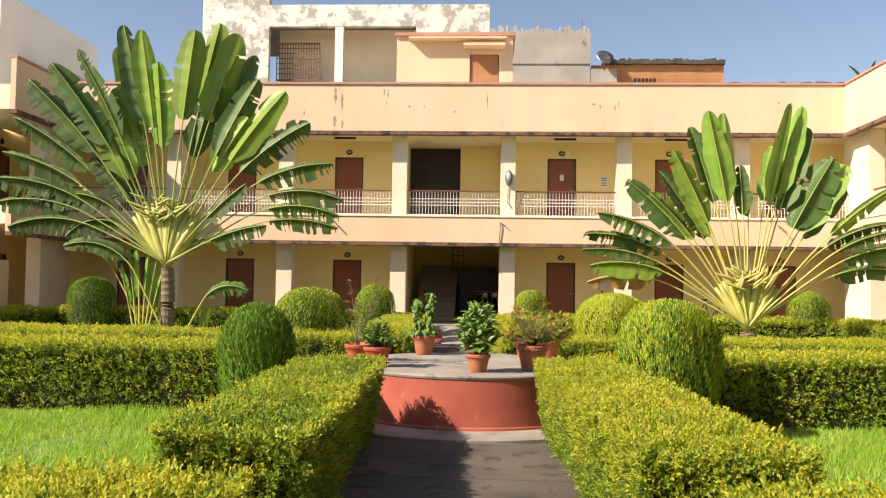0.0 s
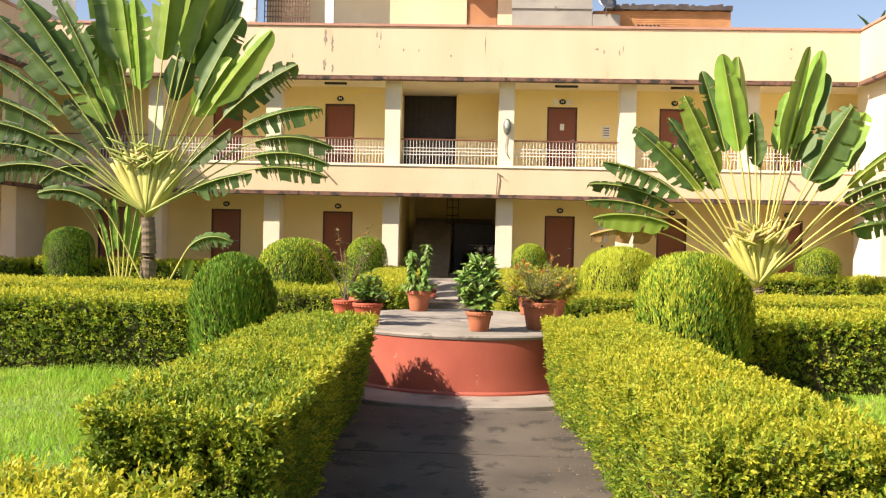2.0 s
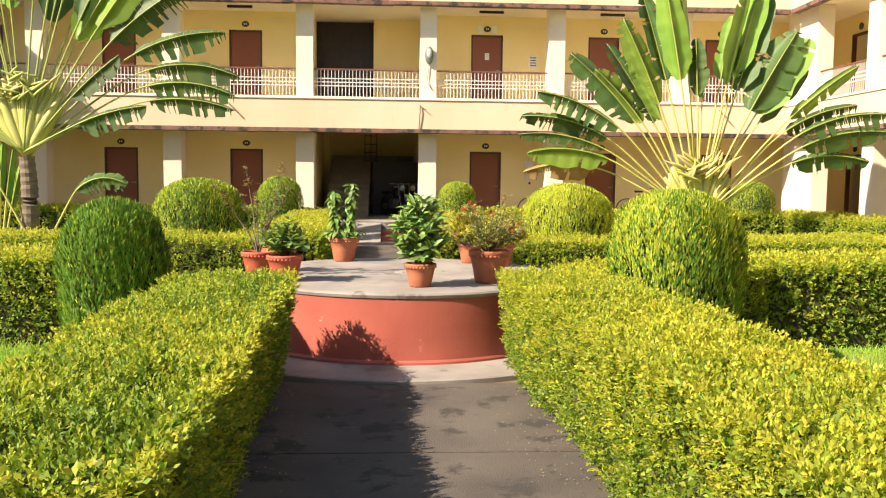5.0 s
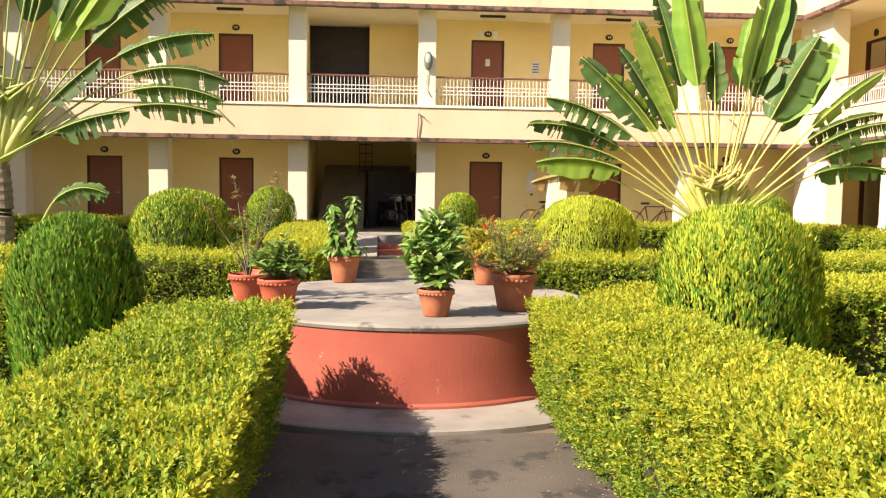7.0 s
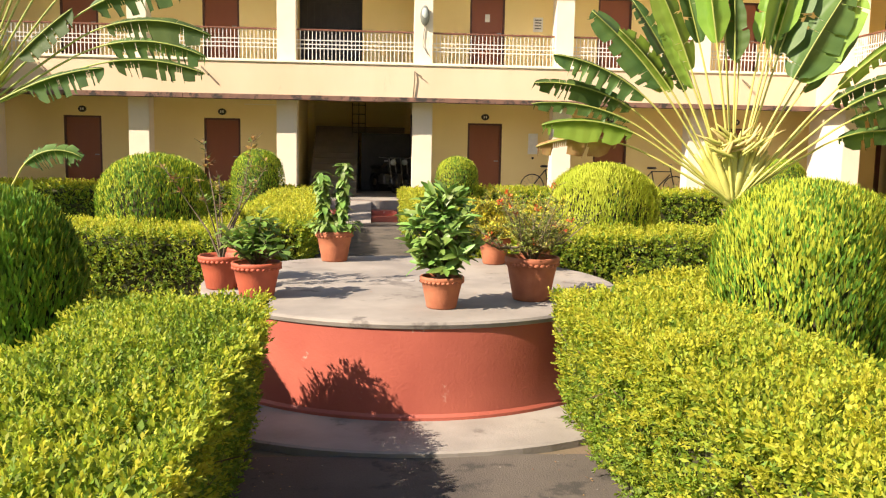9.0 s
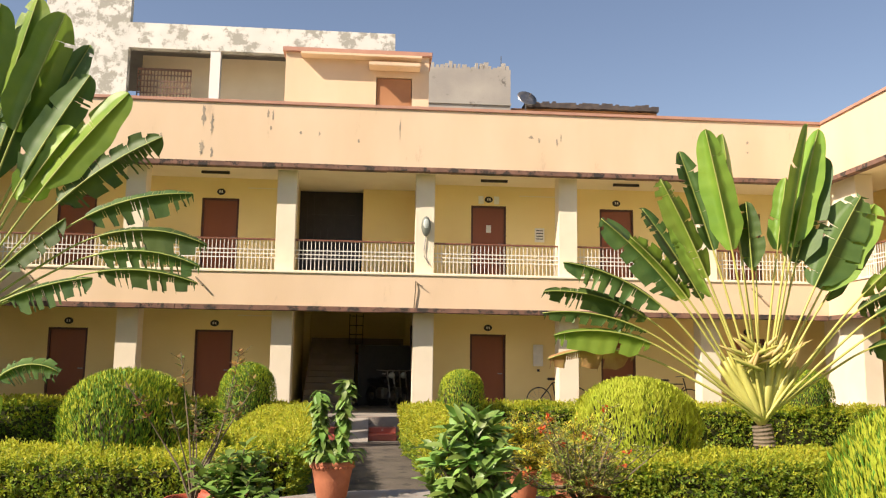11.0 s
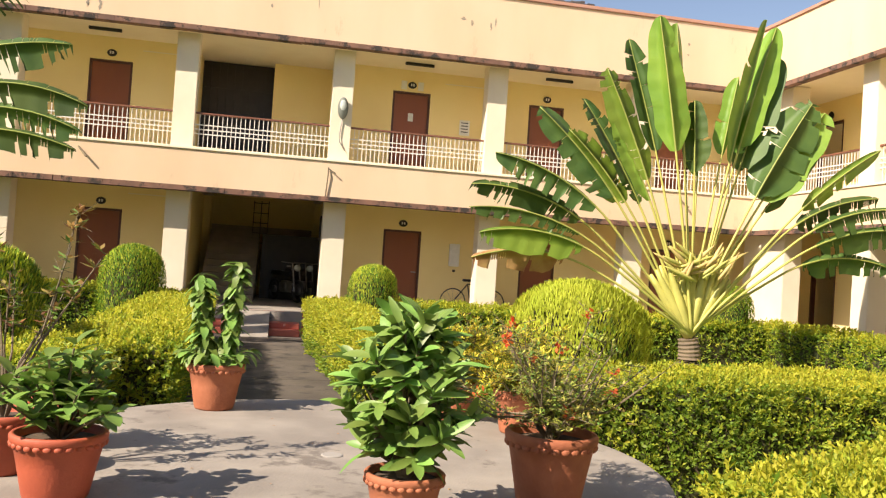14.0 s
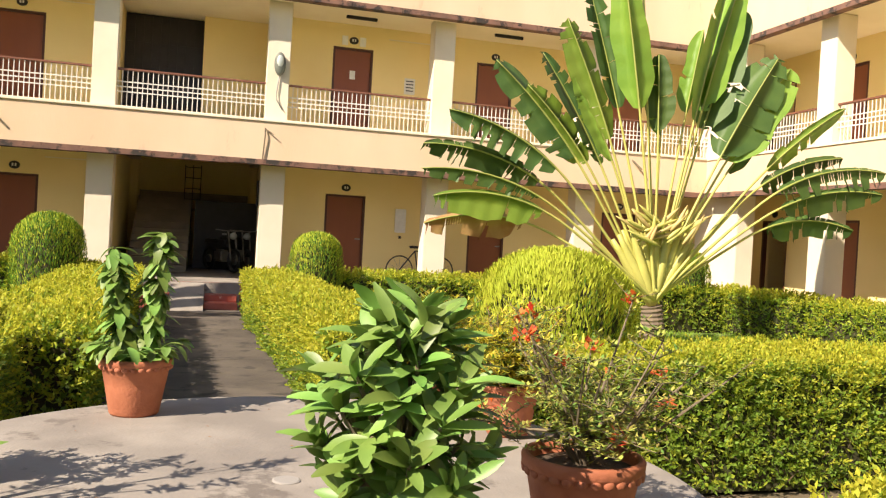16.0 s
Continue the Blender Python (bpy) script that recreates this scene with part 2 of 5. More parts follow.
def leaf_arrays(p, nrm, up, length, width, rng, spread=0.6, droop=0.0):
    """Folded four-sided leaves at points p, lying roughly along up, facing nrm."""
    n = len(p)
    d = up + rng.normal(0, spread, (n, 3))
    d /= np.linalg.norm(d, axis=1, keepdims=True) + 1e-9
    f = nrm + rng.normal(0, spread, (n, 3))
    s = np.cross(d, f)
    s /= np.linalg.norm(s, axis=1, keepdims=True) + 1e-9
    f = np.cross(s, d)
    L = (length * rng.uniform(0.65, 1.3, n))[:, None]
    W = (width * rng.uniform(0.7, 1.25, n))[:, None]
    a, b = p, p + d * L - f * L * droop
    m = p + d * L * 0.5
    v = np.stack([a, m + s * W / 2 + f * W * 0.18, b, m - s * W / 2 + f * W * 0.18], 1).reshape(-1, 3)
    i = np.arange(n)[:, None] * 4
    return v, i + np.array([[0, 1, 2, 3]])


# ---- plan ----
FRONT, WALL_Y = 28.05, 30.0           # fascia plane and corridor wall of the main range
GF, UF = 0.45, 3.87                   # floors
SLAB0, SLAB1 = 2.90, 3.78
ROOF0, PAR1 = 6.33, 7.88
XL, XR = -13.1, 10.85                 # inner faces of the wings' fascias
Y_END = -6.0
Y_WEST = 25.0                         # the west wing is a short return, its unseen end set by its shadow; a low wall goes on
PILLARS = (-9.85, -6.23, -2.62, 0.78, 4.37, 7.96)


def axis(y):
    """The garden path's middle line."""
    return 0.45 - 0.045 * y


# ---- ground ----
structure(part("ground", boxes((-250, 250, -120, 330, -0.3, -0.02)), M_GROUND), "bare brown garden soil between hedges and buildings", "ground")
for nm, x0, x1, y0, y1 in (("lawn", XL + 1.2, -1.75, 6.3, 13.0), ("lawn", 1.75, XR - 1.2, 6.3, 13.0), ("lawn", XL + 1.2, -2.9, 17.0, 24.9), ("lawn", 2.2, XR - 1.0, 17.0, 24.9)):
    bm = bmesh.new()
    bmesh.ops.create_grid(bm, x_segments=30, y_segments=24, size=0.5, matrix=pose((x0 + x1) / 2, (y0 + y1) / 2, 0) @ Matrix.Diagonal((x1 - x0, y1 - y0, 1, 1)))
    for v in bm.verts:
        v.co.z = 0.02 + 0.03 * noise.noise(v.co * 0.7)
    lawn = structure(part(nm, bm, M_GRASSSOIL), "bright green unmown lawn of the courtyard", "lawn")
    rng = np.random.default_rng(5)
    n = int((x1 - x0) * (y1 - y0) * (1300 if y0 < 10 else 350))
    p = np.stack([rng.uniform(x0, x1, n), rng.uniform(y0, y1, n), np.full(n, 0.01)], 1)
    h = (0.07 + 0.05 * np.sin(p[:, 0] * 1.9) * np.sin(p[:, 1] * 1.3) + rng.uniform(0, 0.05, n))[:, None]
    lean = rng.normal(0, 0.45, (n, 2))
    w = rng.normal(0, 1, (n, 2))
    w = w / np.linalg.norm(w, axis=1, keepdims=True) * 0.007
    tip = p + np.concatenate([lean * h, h], 1)
    v = np.stack([p + np.pad(w, ((0, 0), (0, 1))), tip, p - np.pad(w, ((0, 0), (0, 1)))], 1).reshape(-1, 3)
    g = arrays("grass_blades", v, np.arange(n * 3).reshape(-1, 3), [M_GRASS], lawn)
    g["kind"] = "stuff"


def strip(y0, y1, half, z, thick, n=12):
    """A slab along the garden's middle line."""
    bm = bmesh.new()
    rows = []
    for i in range(n + 1):
        y = y0 + (y1 - y0) * i / n
        c = axis(y)
        rows.append([bm.verts.new((c + sx * half, y, zz)) for sx, zz in ((-1, z - thick), (-1, z), (1, z), (1, z - thick))])
    for a, b in zip(rows, rows[1:]):
        for j in range(4):
            bm.faces.new((a[j], a[(j + 1) % 4], b[(j + 1) % 4], b[j]))
    bm.faces.new(rows[0])
    bm.faces.new(rows[-1][::-1])
    bmesh.ops.recalc_face_normals(bm, faces=bm.faces)
    return bm


walkway = new("garden_path")
structure(walkway, "dark worn cement garden path with hairline joints", "path")
joints = [-6.0, -3.2, -0.4, 2.4, 4.4, 6.4, 8.4, 10.0, 11.72]
for a, b in zip(joints, joints[1:]):
    part("paving_slab", strip(a + 0.008, b - 0.008, 1.06, 0.0, 0.12), M_PATH, walkway)
for a, b in ((15.2, 18.0), (18.0, 21.0), (21.0, 24.0), (24.0, 27.1)):
    part("paving_slab", strip(a + 0.008, b - 0.008, 0.98, 0.0, 0.12), M_PATH, walkway)

# round platform with its cement apron
PC = (-0.04, 13.86)
PR, PZ = 1.63, 0.66
bm = bmesh.new()
lathe(bm, [(PR + 0.56, -0.1), (PR + 0.56, 0.022), (PR + 0.54, 0.03), (PR - 0.2, 0.03)], 72, PC)
structure(part("apron", bm, M_SLAB), "pale cement apron ring round the platform", "apron")
platform = empty("round_platform", (0, 0, 0), label="round raised platform with red oxide sides and cement top", category="platform", kind="structure")
bm = bmesh.new()
lathe(bm, [(PR + 0.012, -0.1), (PR + 0.012, 0.05), (PR, 0.07), (PR, 0.61)], 240, PC)
part("red_side", bm, M_RED, platform, "scuffed red oxide painted drum wall")
bm = bmesh.new()
lathe(bm, [(PR - 0.05, 0.59), (PR + 0.012, 0.615), (PR + 0.02, 0.64), (PR + 0.01, PZ - 0.004), (PR - 0.02, PZ)], 96, PC)
part("cement_top", bm, M_SLAB, platform, "stained grey cement top")
bm = bmesh.new()
lathe(bm, [(0.055, PZ - 0.01), (0.055, PZ + 0.003), (0.048, PZ + 0.006)], 24, (-0.06, 13.85))
part("drain_disc", bm, M_GREYC, platform, "small pale round drain disc")


# ---- main range ----
def wall_x(name, x0, x1, y0, y1, z0, z1, holes, mat, label):
    """A wall along x with rectangular openings (x0, x1, z0, z1) through it."""
    bm = bmesh.new()
    xs = sorted({x0, x1, *[h[0] for h in holes], *[h[1] for h in holes]})
    for a, b in zip(xs, xs[1:]):
        cut = sorted((h[2], h[3]) for h in holes if h[0] <= a + 1e-6 and h[1] >= b - 1e-6)
        z = z0
        for lo, hi in cut:
            if lo > z:
                box(bm, a, b, y0, y1, z, lo)
            z = hi
        if z < z1:
            box(bm, a, b, y0, y1, z, z1)
    return structure(part(name, bm, mat), label, "wall")


def door(index, x0, x1, z0, z1, y, label="closed brown painted flush door with dark frame", notice=False):
    d = empty(f"door_{index}", ((x0 + x1) / 2, y, z0), label=label, category="door", kind="structure")
    w, h = (x1 - x0) / 2, z1 - z0
    part("door_panel", boxes((-w + 0.05, w - 0.05, 0.05, 0.09, 0.01, h - 0.05), bevel=0.006), M_DOOR, d)
    part("frame", boxes((-w, -w + 0.05, 0.0, 0.11, 0, h), (w - 0.05, w, 0.0, 0.11, 0, h), (-w + 0.05, w - 0.05, 0.0, 0.11, h - 0.05, h)), M_DOORFRAME, d)
    part("latch", boxes((w - 0.20, w - 0.08, 0.03, 0.05, 1.0, 1.03), bevel=0.004), M_METAL, d, "steel sliding latch")
    bm = bmesh.new()
    bmesh.ops.create_cone(bm, cap_ends=True, segments=20, radius1=0.10, radius2=0.09, depth=0.03, matrix=pose(0, -0.017, h + 0.17, 90) @ Matrix.Diagonal((1.1, 0.85, 1, 1)))
    part("number_plate", bm, M_DARK, d, "dark oval room number plate")
    part("number_mark", boxes((-0.045, -0.012, -0.037, -0.033, h + 0.14, h + 0.20), (0.012, 0.045, -0.037, -0.033, h + 0.14, h + 0.20)), M_RAILW, d)
    if notice:
        part("notice", boxes((-0.06, 0.07, 0.044, 0.0475, h - 0.72, h - 0.52)), M_PAPER, d, "small white paper notice")
        part("sign_strip", boxes((-0.28, -0.14, -0.02, 0.0, h + 0.05, h + 0.26), (0.14, 0.28, -0.02, 0.0, h + 0.05, h + 0.26)), M_PAPER, d)
    return d


BAY_DOORS = [(-8.58, -7.62), (-4.96, -4.01), (2.10, 3.04), (5.60, 6.53), (9.15, 10.1), (-12.3, -11.35)]
holes_u = [(a, b, UF, UF + 2.04) for a, b in BAY_DOORS] + [(-2.56, 0.71, UF, 6.45)]
holes_g = [(a, b, GF, GF + 2.03) for a, b in BAY_DOORS] + [(-2.56, 0.71, GF, 3.22)]
wall_x("wall_main_upper", XL - 2.0, XR + 2.1, WALL_Y, WALL_Y + 0.22, UF, 6.45, holes_u, M_WALL, "pale yellow painted corridor wall of upper storey")
wall_x("wall_main_ground", XL - 2.0, XR + 2.1, WALL_Y, WALL_Y + 0.22, GF - 0.4, 3.5, holes_g, M_WALL, "pale yellow painted veranda wall of ground storey")
k = 1
for (a, b) in BAY_DOORS:
    door(k, a, b, GF, GF + 2.03, WALL_Y)
    door(k + 1, a, b, UF, UF + 2.04, WALL_Y, notice=(a == 2.10))
    k += 2
structure(part("wall_main_back", boxes((XL - 2, -2.35, 34.0, 34.2, -0.1, 7.4), (0.55, XR + 2, 34.0, 34.2, -0.1, 7.4), (-2.55, 0.75, 34.6, 34.8, -0.1, 7.4)), M_WALL), "plain rear wall of the range", "wall")
structure(part("wall_stair_side", boxes((-2.75, -2.56, WALL_Y + 0.225, 34.6, GF - 0.4, 7.3)), M_WALL), "yellow side wall of the stairwell", "wall")
structure(part("wall_stair_side_east", boxes((0.71, 0.90, WALL_Y + 0.225, 34.6, GF - 0.4, 7.3)), M_WALL), "yellow side wall of the stairwell", "wall")
structure(part("wall_stair_partition", boxes((-0.80, 0.708, 30.9, 31.05, UF + 0.004, 6.447)), M_WALL), "yellow partition beside the upper stair opening", "wall")

# floors, fascias and roof slabs, main range and wings in one ring
plinth = structure(part("plinth", boxes((XL - 2.2, XR + 2.2, 27.95, 34.0, -0.1, GF), bevel=0.01), M_RED), "red oxide veranda plinth", "plinth")
structure(part("floor_veranda", boxes((XL - 2.2, XR + 2.2, 27.99, 34.58, GF + 0.001, GF + 0.012)), M_SLAB), "grey cement veranda floor", "floor")
structure(part("floor_upper", boxes((XL - 2.2, -2.3, FRONT + 0.16, 34.0, SLAB0 + 0.32, UF), (0.5, XR + 2.2, FRONT + 0.16, 34.0, SLAB0 + 0.32, UF), (-2.3, 0.5, FRONT + 0.16, 31.5, SLAB0 + 0.32, UF)), M_SOFFIT), "upper corridor floor slab with painted underside", "floor")
structure(part("ceiling", boxes((XL - 2.2, XR + 2.2, FRONT + 0.16, 34.6, ROOF0 + 0.12, 7.15)), M_SOFFIT), "cream painted corridor ceiling and roof slab", "ceiling")


def fascia(name, z0, z1, label, coping):
    """The continuous band along the main range and both wings, with its drip edge."""
    f = empty(name, (0, 0, 0), label=label, category="fascia", kind="structure")
    part("band", boxes((XL, XR, FRONT, FRONT + 0.16, z0 + 0.11, z1)), M_FASCIA, f)
    part("band", boxes((XL - 0.16, XL, Y_WEST, FRONT + 0.16, z0 + 0.11, z1)), M_FASCIA, f)
    part("band", boxes((XR, XR + 0.16, Y_END, FRONT + 0.16, z0 + 0.11, z1)), M_FASCIA, f)
    rnd = random.Random(3)
    x = XL + 0.05
    while x < XR - 0.06:            # drip edge in uneven weathered lengths
        w = min(rnd.uniform(0.7, 1.6), XR - 0.05 - x)
        part("drip_edge", boxes((x, x + w, FRONT - 0.045 - rnd.uniform(0, 0.015), FRONT + 0.16, z0 - rnd.uniform(0, 0.015), z0 + 0.108), bevel=0.008), M_EDGE, f)
        x += w
    part("drip_edge", boxes((XL - 0.16, XL + 0.05, Y_WEST, FRONT - 0.06, z0, z0 + 0.108)), M_EDGE, f)
    part("drip_edge", boxes((XR - 0.05, XR + 0.16, Y_END, FRONT - 0.06, z0, z0 + 0.108)), M_EDGE, f)
    if coping:
        part("coping", boxes((XL - 0.2, XR + 0.2, FRONT - 0.04, FRONT + 0.22, z1, z1 + 0.09), bevel=0.015), M_CAP, f)
        part("coping", boxes((XL - 0.22, XL + 0.04, Y_WEST, FRONT - 0.045, z1, z1 + 0.09), bevel=0.015), M_CAP, f)
        part("coping", boxes((XR - 0.04, XR + 0.22, Y_END, FRONT - 0.045, z1, z1 + 0.09), bevel=0.015), M_CAP, f)
    else:
        part("ledge", boxes((XL, XR, FRONT - 0.03, FRONT + 0.16, z1 + 0.002, z1 + 0.05), bevel=0.01), M_PILLAR, f)
        part("ledge", boxes((XL - 0.16, XL + 0.03, Y_WEST, FRONT - 0.035, z1 + 0.002, z1 + 0.05)), M_PILLAR, f)
        part("ledge", boxes((XR - 0.03, XR + 0.16, Y_END, FRONT - 0.035, z1 + 0.002, z1 + 0.05)), M_PILLAR, f)
    part("soffit", boxes((XL + 0.05, XR - 0.05, FRONT + 0.162, 28.42, z0 + 0.03, z0 + 0.11)), M_SOFFIT, f)
    return f


roof_band = fascia("fascia_roof", ROOF0, PAR1, "peach limewashed roof parapet with brown drip edge and streaks", True)
floor_band = fascia("fascia_floor", SLAB0, SLAB1, "peach limewashed floor band with weathered brown drip edge", False)

# peeled streaks below the parapet's coping
rnd = random.Random(11)
for x, z, w, h in ((-4.62, 7.55, .07, .5), (-4.42, 7.35, .06, .55), (-4.64, 6.75, .09, .35), (-4.4, 6.65, .05, .25), (-3.1, 7.66, .04, .22), (-2.98, 7.62, .03, .25), (-3.02, 7.3, .03, .12), (-2.3, 7.2, .04, .09), (-1.85, 7.2, .03, .12), (-0.9, 7.05, .03, .1), (0.1, 7.35, .02, .5), (3.35, 7.3, .1, .08), (3.55, 7.22, .05, .14), (4.0, 7.18, .04, .2), (4.1, 7.3, .03, .2), (8.9, 7.35, .05, .08), (8.9, 7.1, .06, .05), (-5.6, 7.0, .04, .15), (-8.3, 7.4, .06, .3)):
    bm = bmesh.new()
    n = 13
    ring = [bm.verts.new((x + w * 0.7 * math.sin(2 * math.pi * i / (2 * n)) * rnd.uniform(0.25, 1.35), FRONT - 0.004, z + h * 0.55 * math.cos(2 * math.pi * i / (2 * n)) * rnd.uniform(0.55, 1.15))) for i in range(2 * n)]
    bm.faces.new(ring)
    bmesh.ops.recalc_face_normals(bm, faces=bm.faces)
    part("peeled_patch", bm, M_PEEL, roof_band)

# columns and railings
col = empty("pillar_upper", (0, 28.5, 0), label="square cream painted corridor pillar", category="pillar", group="pillars of the courtyard", kind="structure")
part("shaft", boxes((-0.235, 0.235, 0, 0.46, SLAB1 + 0.05, ROOF0 + 0.11), bevel=0.012), M_PILLAR, col)
gcol = empty("pillar_ground", (0, 28.5, 0), label="square cream painted veranda pillar", category="pillar", group="pillars of the courtyard", kind="structure")
part("shaft", boxes((-0.25, 0.25, 0, 0.46, GF + 0.012, SLAB0 + 0.33), bevel=0.012), M_PILLAR, gcol)
spots = [(x, 28.47, 0) for x in PILLARS]
for i in range(8):
    spots += [(XR + 0.34, 24.58 - 3.6 * i, -90)]
for x0, x1 in ((XR + 0.34, XR + 0.80), (XL - 0.80, XL - 0.34)):      # long corner piers
    for nm, z0, z1 in (("pillar_corner_ground", GF + 0.012, SLAB0 + 0.33), ("pillar_corner_upper", SLAB1 + 0.05, ROOF0 + 0.11)):
        structure(part(nm, boxes((x0, x1, 27.22, 28.93, z0, z1), bevel=0.012), M_PILLAR), "long cream painted pier at the corner of the court", "pillar")
for j, (x, y, r) in enumerate(spots):
    m = pose(x, y, 0, 0, 0, r)
    if j == 0:
        col.matrix_basis, gcol.matrix_basis = m, m
    else:
        copy_thing(col, m), copy_thing(gcol, m)


def railing(length):
    """A balcony railing from x = 0 to length, its foot at z = 0."""
    r = empty("balcony_railing", (0, 0, 0), label="white steel balcony railing with brown handrail", category="railing", group="corridor railings")
    part("handrail", boxes((0, length, -0.03, 0.03, 0.80, 0.845), bevel=0.01), M_RAILB, r, "brown painted handrail")
    for z in (0.06, 0.36, 0.46, 0.56):
        part("rail", boxes((0, length, -0.008, 0.008, z, z + 0.022)), M_RAILW, r)
    n = int(length / 0.098)
    first = part("baluster", boxes((-0.008, 0.008, -0.007, 0.007, 0.0, 0.80)), M_RAILW, r)
    first.location.x = length / (n + 1)
    for i in range(1, n):
        o = new("baluster", first.data)
        o.parent = r
        o.location.x = length * (i + 1) / (n + 1)
    return r


bays = [(XL - 0.34, -10.085)] + [(a + 0.235, b - 0.235) for a, b in zip(PILLARS, PILLARS[1:])] + [(8.195, XR + 0.34)]
lengths = {}
for a, b in bays:
    key = round(b - a, 2)
    m = pose(a, 28.6, SLAB1 + 0.05)
    if key in lengths:
        copy_thing(lengths[key], m)
    else:
        lengths[key] = railing(b - a)
        lengths[key].matrix_basis = m
wing_rail = railing(2.38)
wing_rail.matrix_basis = pose(XR + 0.47, 24.83, SLAB1 + 0.05, 0, 0, 90)
side_rail = railing(3.13)
side_rail.matrix_basis = pose(XR + 0.47, 21.23, SLAB1 + 0.05, 0, 0, 90)
for i in range(1, 3):
    copy_thing(side_rail, pose(XR + 0.47, 21.23 - 3.6 * i, SLAB1 + 0.05, 0, 0, 90))


# wings
for side, x, wx in (("east", XR, XR + 2.1), ("west", XL, XL - 2.3)):
    s = 1 if side == "east" else -1
    y_end = Y_END if side == "east" else Y_WEST
    lo, hi = sorted((wx, wx + s * 0.22))
    bm = bmesh.new()
    cuts = []
    for i in range(9 if side == "east" else 1):
        yc = (28.2 - 2.3 * i) if i < 2 else 29.5 - 3.6 * i
        cuts.append((yc - 0.48, yc + 0.48))
    yy = 29.99
    for a, b in cuts:
        box(bm, lo, hi, b, yy, GF - 0.4, 6.45)
        box(bm, lo, hi, a, b, GF + 2.03, UF)
        box(bm, lo, hi, a, b, UF + 2.04, 6.45)
        yy = a
    box(bm, lo, hi, y_end, yy, GF - 0.4, 6.45)
    structure(part(f"wall_{side}_wing", bm, M_WALL), "yellow painted corridor wall of the side wing", "wall")
    e0, e1 = sorted((x + s * 0.162, wx + s * 4))
    structure(part(f"floor_{side}_wing", boxes((e0, e1, y_end, FRONT + 0.155, SLAB0 + 0.32, UF)), M_SOFFIT), "upper corridor floor of the side wing", "floor")
    structure(part(f"ceiling_{side}_wing", boxes((e0, e1, y_end, FRONT + 0.155, ROOF0 + 0.12, 7.15)), M_SOFFIT), "cream ceiling and roof of the side wing", "ceiling")
    p0, p1 = sorted((x - s * 0.05, wx + s * 4))
    structure(part(f"plinth_{side}_wing", boxes((p0, p1, y_end, 27.94, -0.1, GF)), M_RED), "red oxide plinth of the side wing", "plinth")
    structure(part(f"floor_{side}_veranda", boxes((p0, p1, y_end, 27.93, GF + 0.002, GF + 0.012)), M_SLAB), "grey cement veranda floor of the side wing", "floor")
    # unseen cross wall, added to block sky light behind the doorways
    n0, n1 = sorted((wx + s * 0.222, wx + s * 3.79))
    structure(part(f"wall_{side}_end", boxes((n0, n1, 29.2, 29.4, GF + 0.013, 7.1)), M_WALL), "plain cross wall added to keep sky light out of the side wing", "wall")
    b0, b1 = sorted((wx + s * 3.8, wx + s * 4))
    structure(part(f"wall_{side}_outer", boxes((b0, b1, y_end, 34, -0.1, 7.1)), M_WALL), "plain outer wall of the side wing", "wall")
    for i, (a, b) in enumerate(cuts[:6]):
        for z in (GF, UF):
            dark = side == "east" and i == 0
            d = empty(f"door_{k}", (wx, (a + b) / 2, z), label="half-open dark doorway with brown frame" if dark else "closed brown painted flush door with dark frame", category="door", kind="structure")
            k += 1
            f = part("frame", boxes((0, 0.12 * s if s > 0 else 0.0001, -0.48, -0.43, 0, 2.03), (0, 0.12, 0.43, 0.48, 0, 2.03), (0, 0.12, -0.43, 0.43, 1.98, 2.03)) if s > 0 else boxes((-0.12, 0, -0.48, -0.43, 0, 2.03), (-0.12, 0, 0.43, 0.48, 0, 2.03), (-0.12, 0, -0.43, 0.43, 1.98, 2.03)), M_DOORFRAME, d)
            if dark:
                leaf = part("door_panel", boxes((0, 0.04, 0.0, 0.84, 0.01, 1.98), bevel=0.005), M_DOOR, d)
                leaf.matrix_basis = pose(0.10, -0.43, 0, 0, 0, -75)
            else:
                q0, q1 = sorted((0.05 * s, 0.09 * s))
                part("door_panel", boxes((q0, q1, -0.43, 0.43, 0.01, 1.98), bevel=0.005), M_DOOR, d)
            bm = bmesh.new()
            bmesh.ops.create_cone(bm, cap_ends=True, segments=18, radius1=0.10, radius2=0.09, depth=0.03, matrix=pose(-s * 0.017, 0, 2.2, 0, 90))
            part("number_plate", bm, M_DARK, d, "dark oval room number plate")

# added unseen end wall, and a wall kept low to let the sun in
structure(part("wall_west_end", boxes((XL - 6.1, XL - 2.3, Y_WEST - 0.2, Y_WEST - 0.004, -0.1, 7.1)), M_FASCIA), "plain end wall added where the west wing is cut short", "wall")
structure(part("wall_west_low", boxes((XL - 0.2, XL, Y_END, Y_WEST - 0.01, -0.1, 2.2)), M_FASCIA), "low peach wall added along the unseen west side", "wall")

# the range behind the walker that closes the court
structure(part("wall_south", boxes((XL - 6, XR + 6, Y_END - 0.3, Y_END - 0.004, -0.1, PAR1)), M_FASCIA), "plain peach wall closing the court", "wall")

